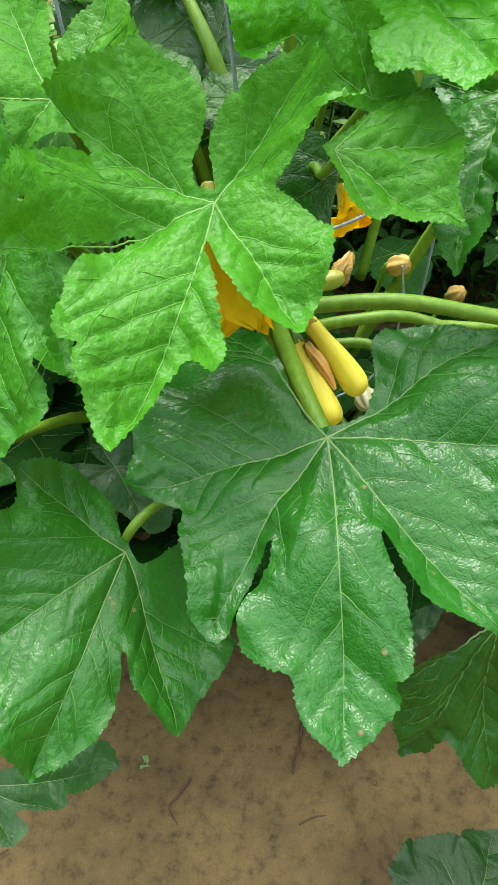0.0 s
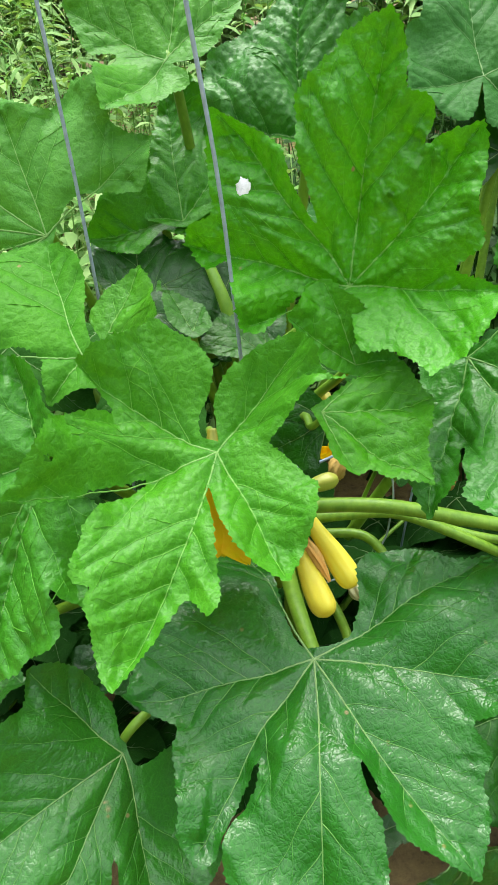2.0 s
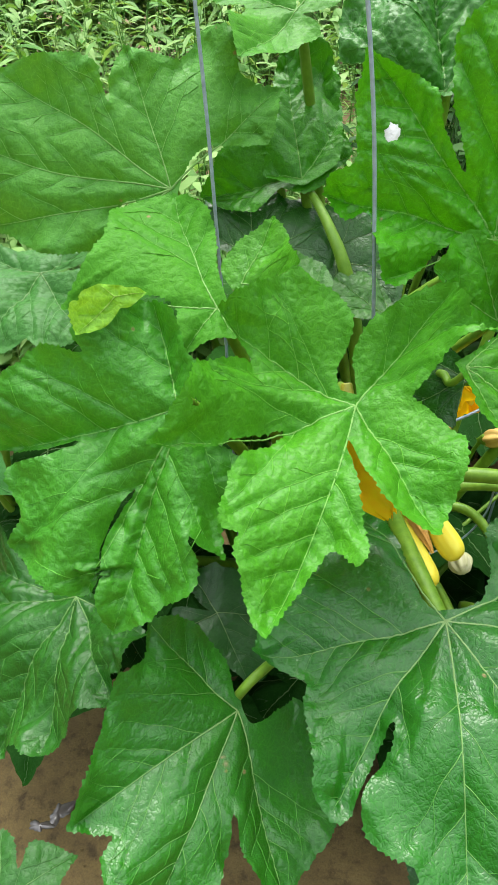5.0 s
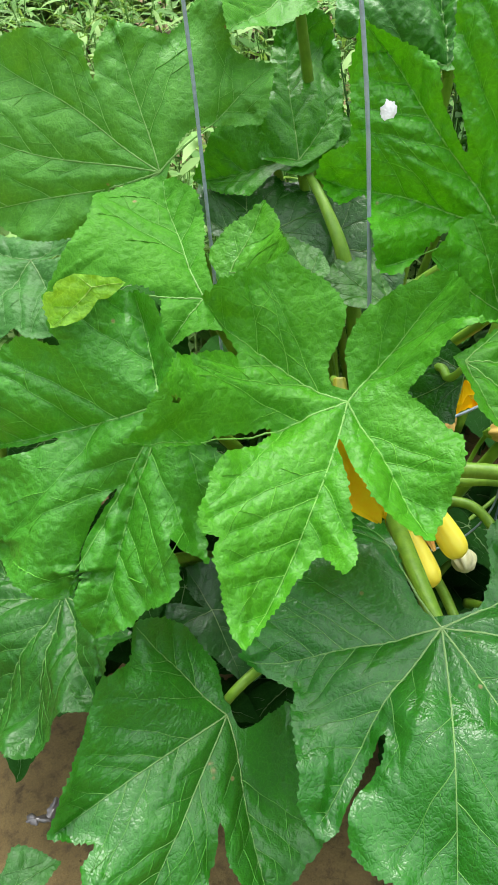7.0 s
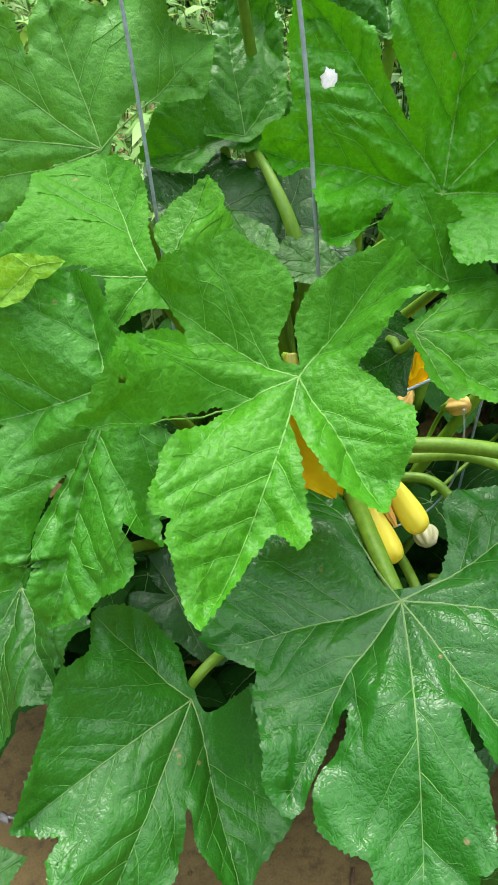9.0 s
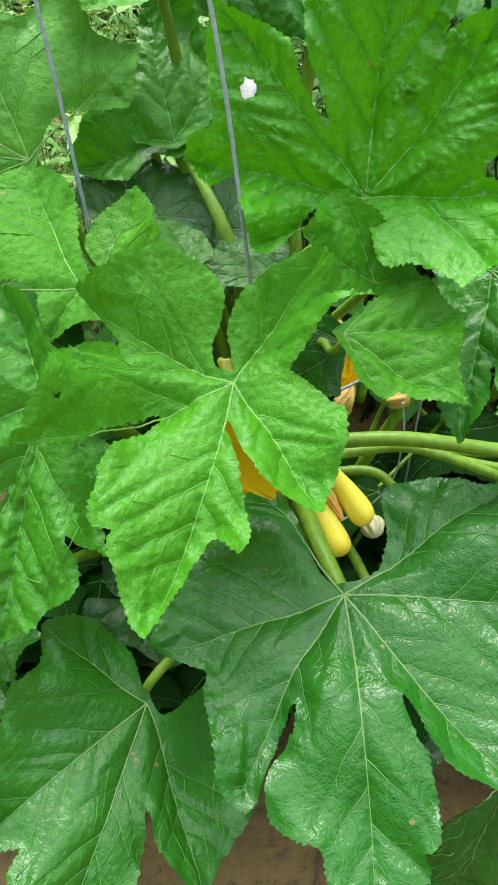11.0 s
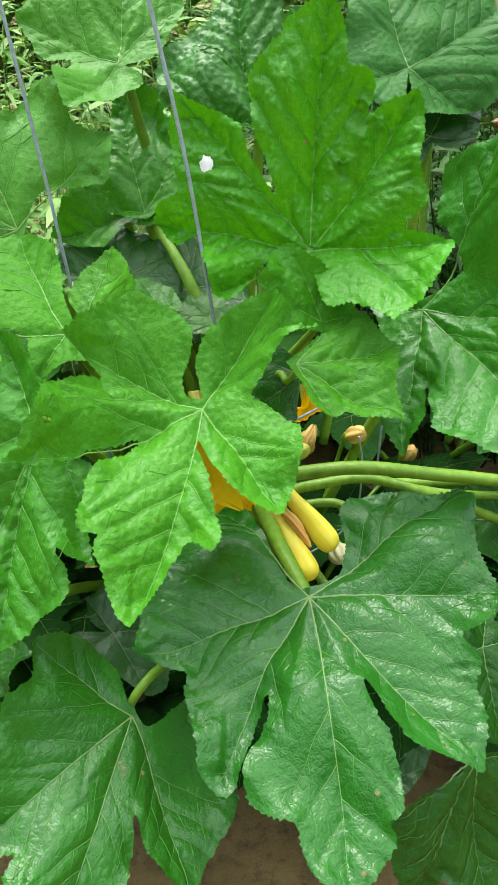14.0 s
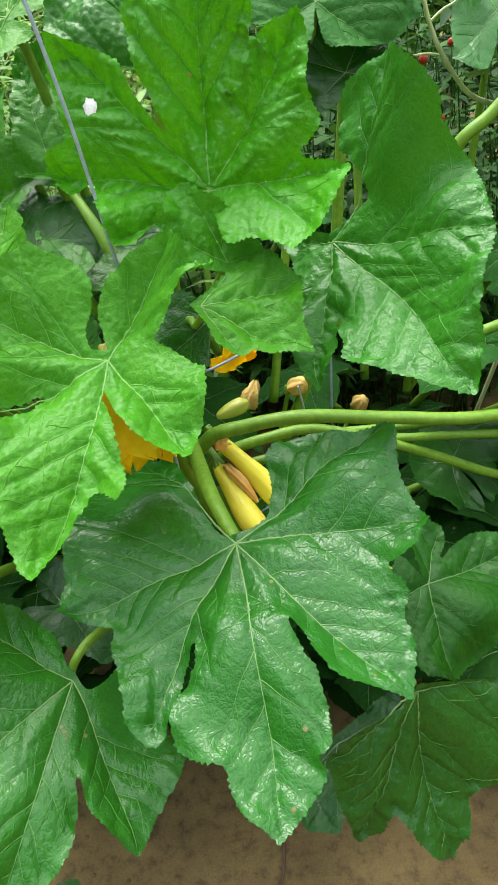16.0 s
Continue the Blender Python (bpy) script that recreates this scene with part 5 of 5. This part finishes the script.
# ---- a tomato vine at the back ----
RED = streaked("tomato_skin", (0.42, 0.035, 0.015), (0.55, 0.07, 0.025), 0.3, (30, 30, 30), 0.1, 0.0003)
SHOOT = streaked("pale_shoot", (0.38, 0.48, 0.19), (0.52, 0.60, 0.32), 0.5, (90, 90, 12))
vine = plant("tomato_vine", (0.62, 1.40, 0), "sprawling tomato vine with pale curling stem", "tomato plant")
stem("vine_stem", vine, [(0.50, 1.40, 1.30), (0.55, 1.38, 1.15), (0.568, 1.38, 1.098), (0.597, 1.38, 1.042), (0.65, 1.38, 0.976), (0.712, 1.38, 0.95), (0.80, 1.40, 0.93), (0.84, 1.42, 0.60), (0.70, 1.42, 0.0)], 0.0036, 0.0055, SHOOT, "thin pale green curling stem")
stem("side_shoot", vine, [(0.568, 1.38, 1.098), (0.59, 1.38, 1.115), (0.612, 1.38, 1.125), (0.65, 1.37, 1.15)], 0.0026, 0.0018, SHOOT)
stem("side_shoot", vine, [(0.595, 1.38, 1.045), (0.56, 1.38, 1.05), (0.52, 1.39, 1.045)], 0.0024, 0.0016, SHOOT)
for at, wide in (((0.651, 1.50, 1.048), 0.008), ((0.597, 1.50, 1.024), 0.010), ((0.639, 1.50, 0.912), 0.009)):
    placed("tomato", vine, turned_shape([(-wide, wide * 0.1), (-wide * 0.8, wide * 0.6), (0, wide), (wide * 0.8, wide * 0.66), (wide, wide * 0.15)], 24, 5, 0.02), RED, Matrix.Translation(at), "small ripe red tomato")
vine_rng = random.Random(77)
for at in ((0.675, 1.35, 0.985), (0.70, 1.36, 0.960), (0.665, 1.37, 1.01), (0.53, 1.39, 1.05), (0.65, 1.37, 1.15), (0.60, 1.40, 1.12), (0.57, 1.42, 1.00), (0.68, 1.44, 1.10), (0.55, 1.45, 0.93), (0.70, 1.45, 0.90), (0.62, 1.46, 0.97)):
    lobes = [(a, 0.035 * f, [(0.5, 0.010)], [(0.5, -0.010)], 0.0) for a, f in ((120, 0.7), (55, 0.85), (0, 1.1), (-55, 0.85), (-120, 0.7))]
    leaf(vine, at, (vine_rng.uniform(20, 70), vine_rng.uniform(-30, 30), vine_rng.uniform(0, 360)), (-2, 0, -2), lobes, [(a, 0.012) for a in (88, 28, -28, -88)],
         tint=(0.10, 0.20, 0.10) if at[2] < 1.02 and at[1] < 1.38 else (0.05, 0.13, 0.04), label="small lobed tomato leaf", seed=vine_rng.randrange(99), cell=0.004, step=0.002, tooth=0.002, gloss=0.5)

# ---- on the soil ----
TWIG = streaked("twig_bark", (0.055, 0.030, 0.016), (0.13, 0.075, 0.040), 0.8, (60, 60, 20), 0.8, 0.001)
PEBBLE = streaked("pebble", (0.20, 0.18, 0.16), (0.36, 0.33, 0.30), 0.7, (60, 60, 60), 0.6, 0.001)


def twig(points, radius):
    line = smooth_line(points, 6)
    ob = mesh_object("twig", *tube(line, np.linspace(radius, radius * 0.5, len(line)), 7, 0.12), TWIG)
    return tagged(ob, "thin dark dry twig lying on soil", "twig", "twigs on the soil")


twig([(0.132, 0.542, 0.012), (0.126, 0.50, 0.010), (0.116, 0.459, 0.011)], 0.0035)
twig([(-0.050, 0.446, 0.010), (-0.068, 0.418, 0.009), (-0.080, 0.401, 0.009), (-0.063, 0.377, 0.009)], 0.0028)
twig([(0.126, 0.385, 0.009), (0.150, 0.396, 0.010), (0.171, 0.399, 0.009)], 0.0022)
twig([(-0.345, 0.318, 0.008), (-0.318, 0.333, 0.009)], 0.0030)


def pebble(x, y, z, size, seed, label, material=PEBBLE):
    rng = random.Random(seed)
    bm = bmesh.new()
    bmesh.ops.create_icosphere(bm, subdivisions=2, radius=size)
    for v in bm.verts:
        v.co *= 1 + 0.25 * noise.noise(v.co * (1.2 / size) + Vector((seed, 0, 0)))
        v.co.z *= 0.55
    me = bpy.data.meshes.new("pebble")
    bm.to_mesh(me)
    bm.free()
    me.materials.append(material)
    me.polygons.foreach_set("use_smooth", [True] * len(me.polygons))
    ob = tagged(new("pebble", me), label, "pebble", "pebbles on the soil")
    ob.matrix_world = pose(x, y, z, 0, 0, rng.uniform(0, 360))
    return ob


pebble(0.114, 0.403, 0.004, 0.004, 1, "tiny pale pebble on brown soil")
WATER, _, _, wet = shader("muddy_water", 0.08, (0.10, 0.085, 0.075))
wet.inputs["Specular IOR Level"].default_value = 0.9


def puddle(x, y, wide, deep, seed):
    """A thin film of water with a ragged rim."""
    rng = random.Random(seed)
    p = [rng.uniform(0, 6.3) for _ in range(4)]
    verts, faces = [(0, 0, 0)], []
    for r in (0.6, 1.0):
        for k in range(40):
            a = 2 * math.pi * k / 40
            q = 1 + 0.30 * math.sin(2 * a + p[0]) + 0.22 * math.sin(3 * a + p[1]) + 0.14 * math.sin(5 * a + p[2]) + 0.08 * math.sin(9 * a + p[3])
            verts.append((wide * q * r * math.cos(a), deep * q * r * math.sin(a), 0.0 if r < 1 else -0.004))
    faces = [(0, 1 + k, 1 + (k + 1) % 40) for k in range(40)] + [(1 + k, 41 + k, 41 + (k + 1) % 40, 1 + (k + 1) % 40) for k in range(40)]
    ob = tagged(mesh_object("puddle", verts, faces, WATER), "small shallow puddle shining on damp soil", "puddle", "puddles on the soil")
    ob.matrix_world = pose(x, y, soil_height(x, y) + 0.004, 0, 0, rng.uniform(0, 90))
    return ob


puddle(-0.440, 0.598, 0.023, 0.018, 3)
puddle(-0.466, 0.572, 0.017, 0.011, 4)
crumbs = random.Random(5)
for i in range(60):
    pebble(crumbs.uniform(-0.55, 0.6), crumbs.uniform(0.12, 0.62), 0.004, crumbs.uniform(0.002, 0.0055), i + 10, "small dark crumb of soil", SOIL)
fallen = leaf(plant_e, (-0.129, 0.464, 0.014), (4, -3, 70), (0, 0, 0), [(0, 0.014, [(0.5, 0.006)], [(0.5, -0.006)], 0), (180, 0.010, [(0.5, -0.004)], [(0.5, 0.004)], 0)], [(-90, 0.006)],
              tint=(0.16, 0.30, 0.12), label="tiny fallen pale green leaf", cell=0.003, step=0.001, tooth=0.0003)

# ---- a bird dropping on the tall leaf ----
WHITE = streaked("dropping", (0.62, 0.64, 0.62), (0.86, 0.87, 0.86), 0.6, (200, 200, 200), 0.6, 0.0008)
splat_rng = random.Random(9)
sv, sf = [], []
for r in range(8):
    for k in range(28):
        a = 2 * math.pi * k / 28
        edge = 1 + 0.10 * math.sin(3 * a + 1) + 0.06 * math.sin(7 * a) + 0.05 * math.sin(13 * a + 2)
        q = r / 7
        sv.append((0.0078 * edge * q * math.cos(a), 0.0128 * edge * q * math.sin(a), 0.0030 * (1 - q ** 3) + splat_rng.uniform(0, 0.0006)))
for r in range(7):
    for k in range(28):
        sf.append((r * 28 + k, (r + 1) * 28 + k, (r + 1) * 28 + (k + 1) % 28, r * 28 + (k + 1) % 28))
splat = tagged(mesh_object("bird_dropping", sv, sf, WHITE), "white dried bird dropping on a squash leaf", "dropping")
bpy.context.view_layer.update()
blade_to_world = tall_leaf.matrix_world
nearest_vert = min(tall_leaf.data.vertices, key=lambda v: (blade_to_world @ v.co - Vector((0.026, 0.847, 1.097))).length)
splat.matrix_world = Matrix.Translation(blade_to_world @ nearest_vert.co + Vector((0.0, -0.0022, 0.0008))) @ pose(0, 0, 0, 64, 0, -13)
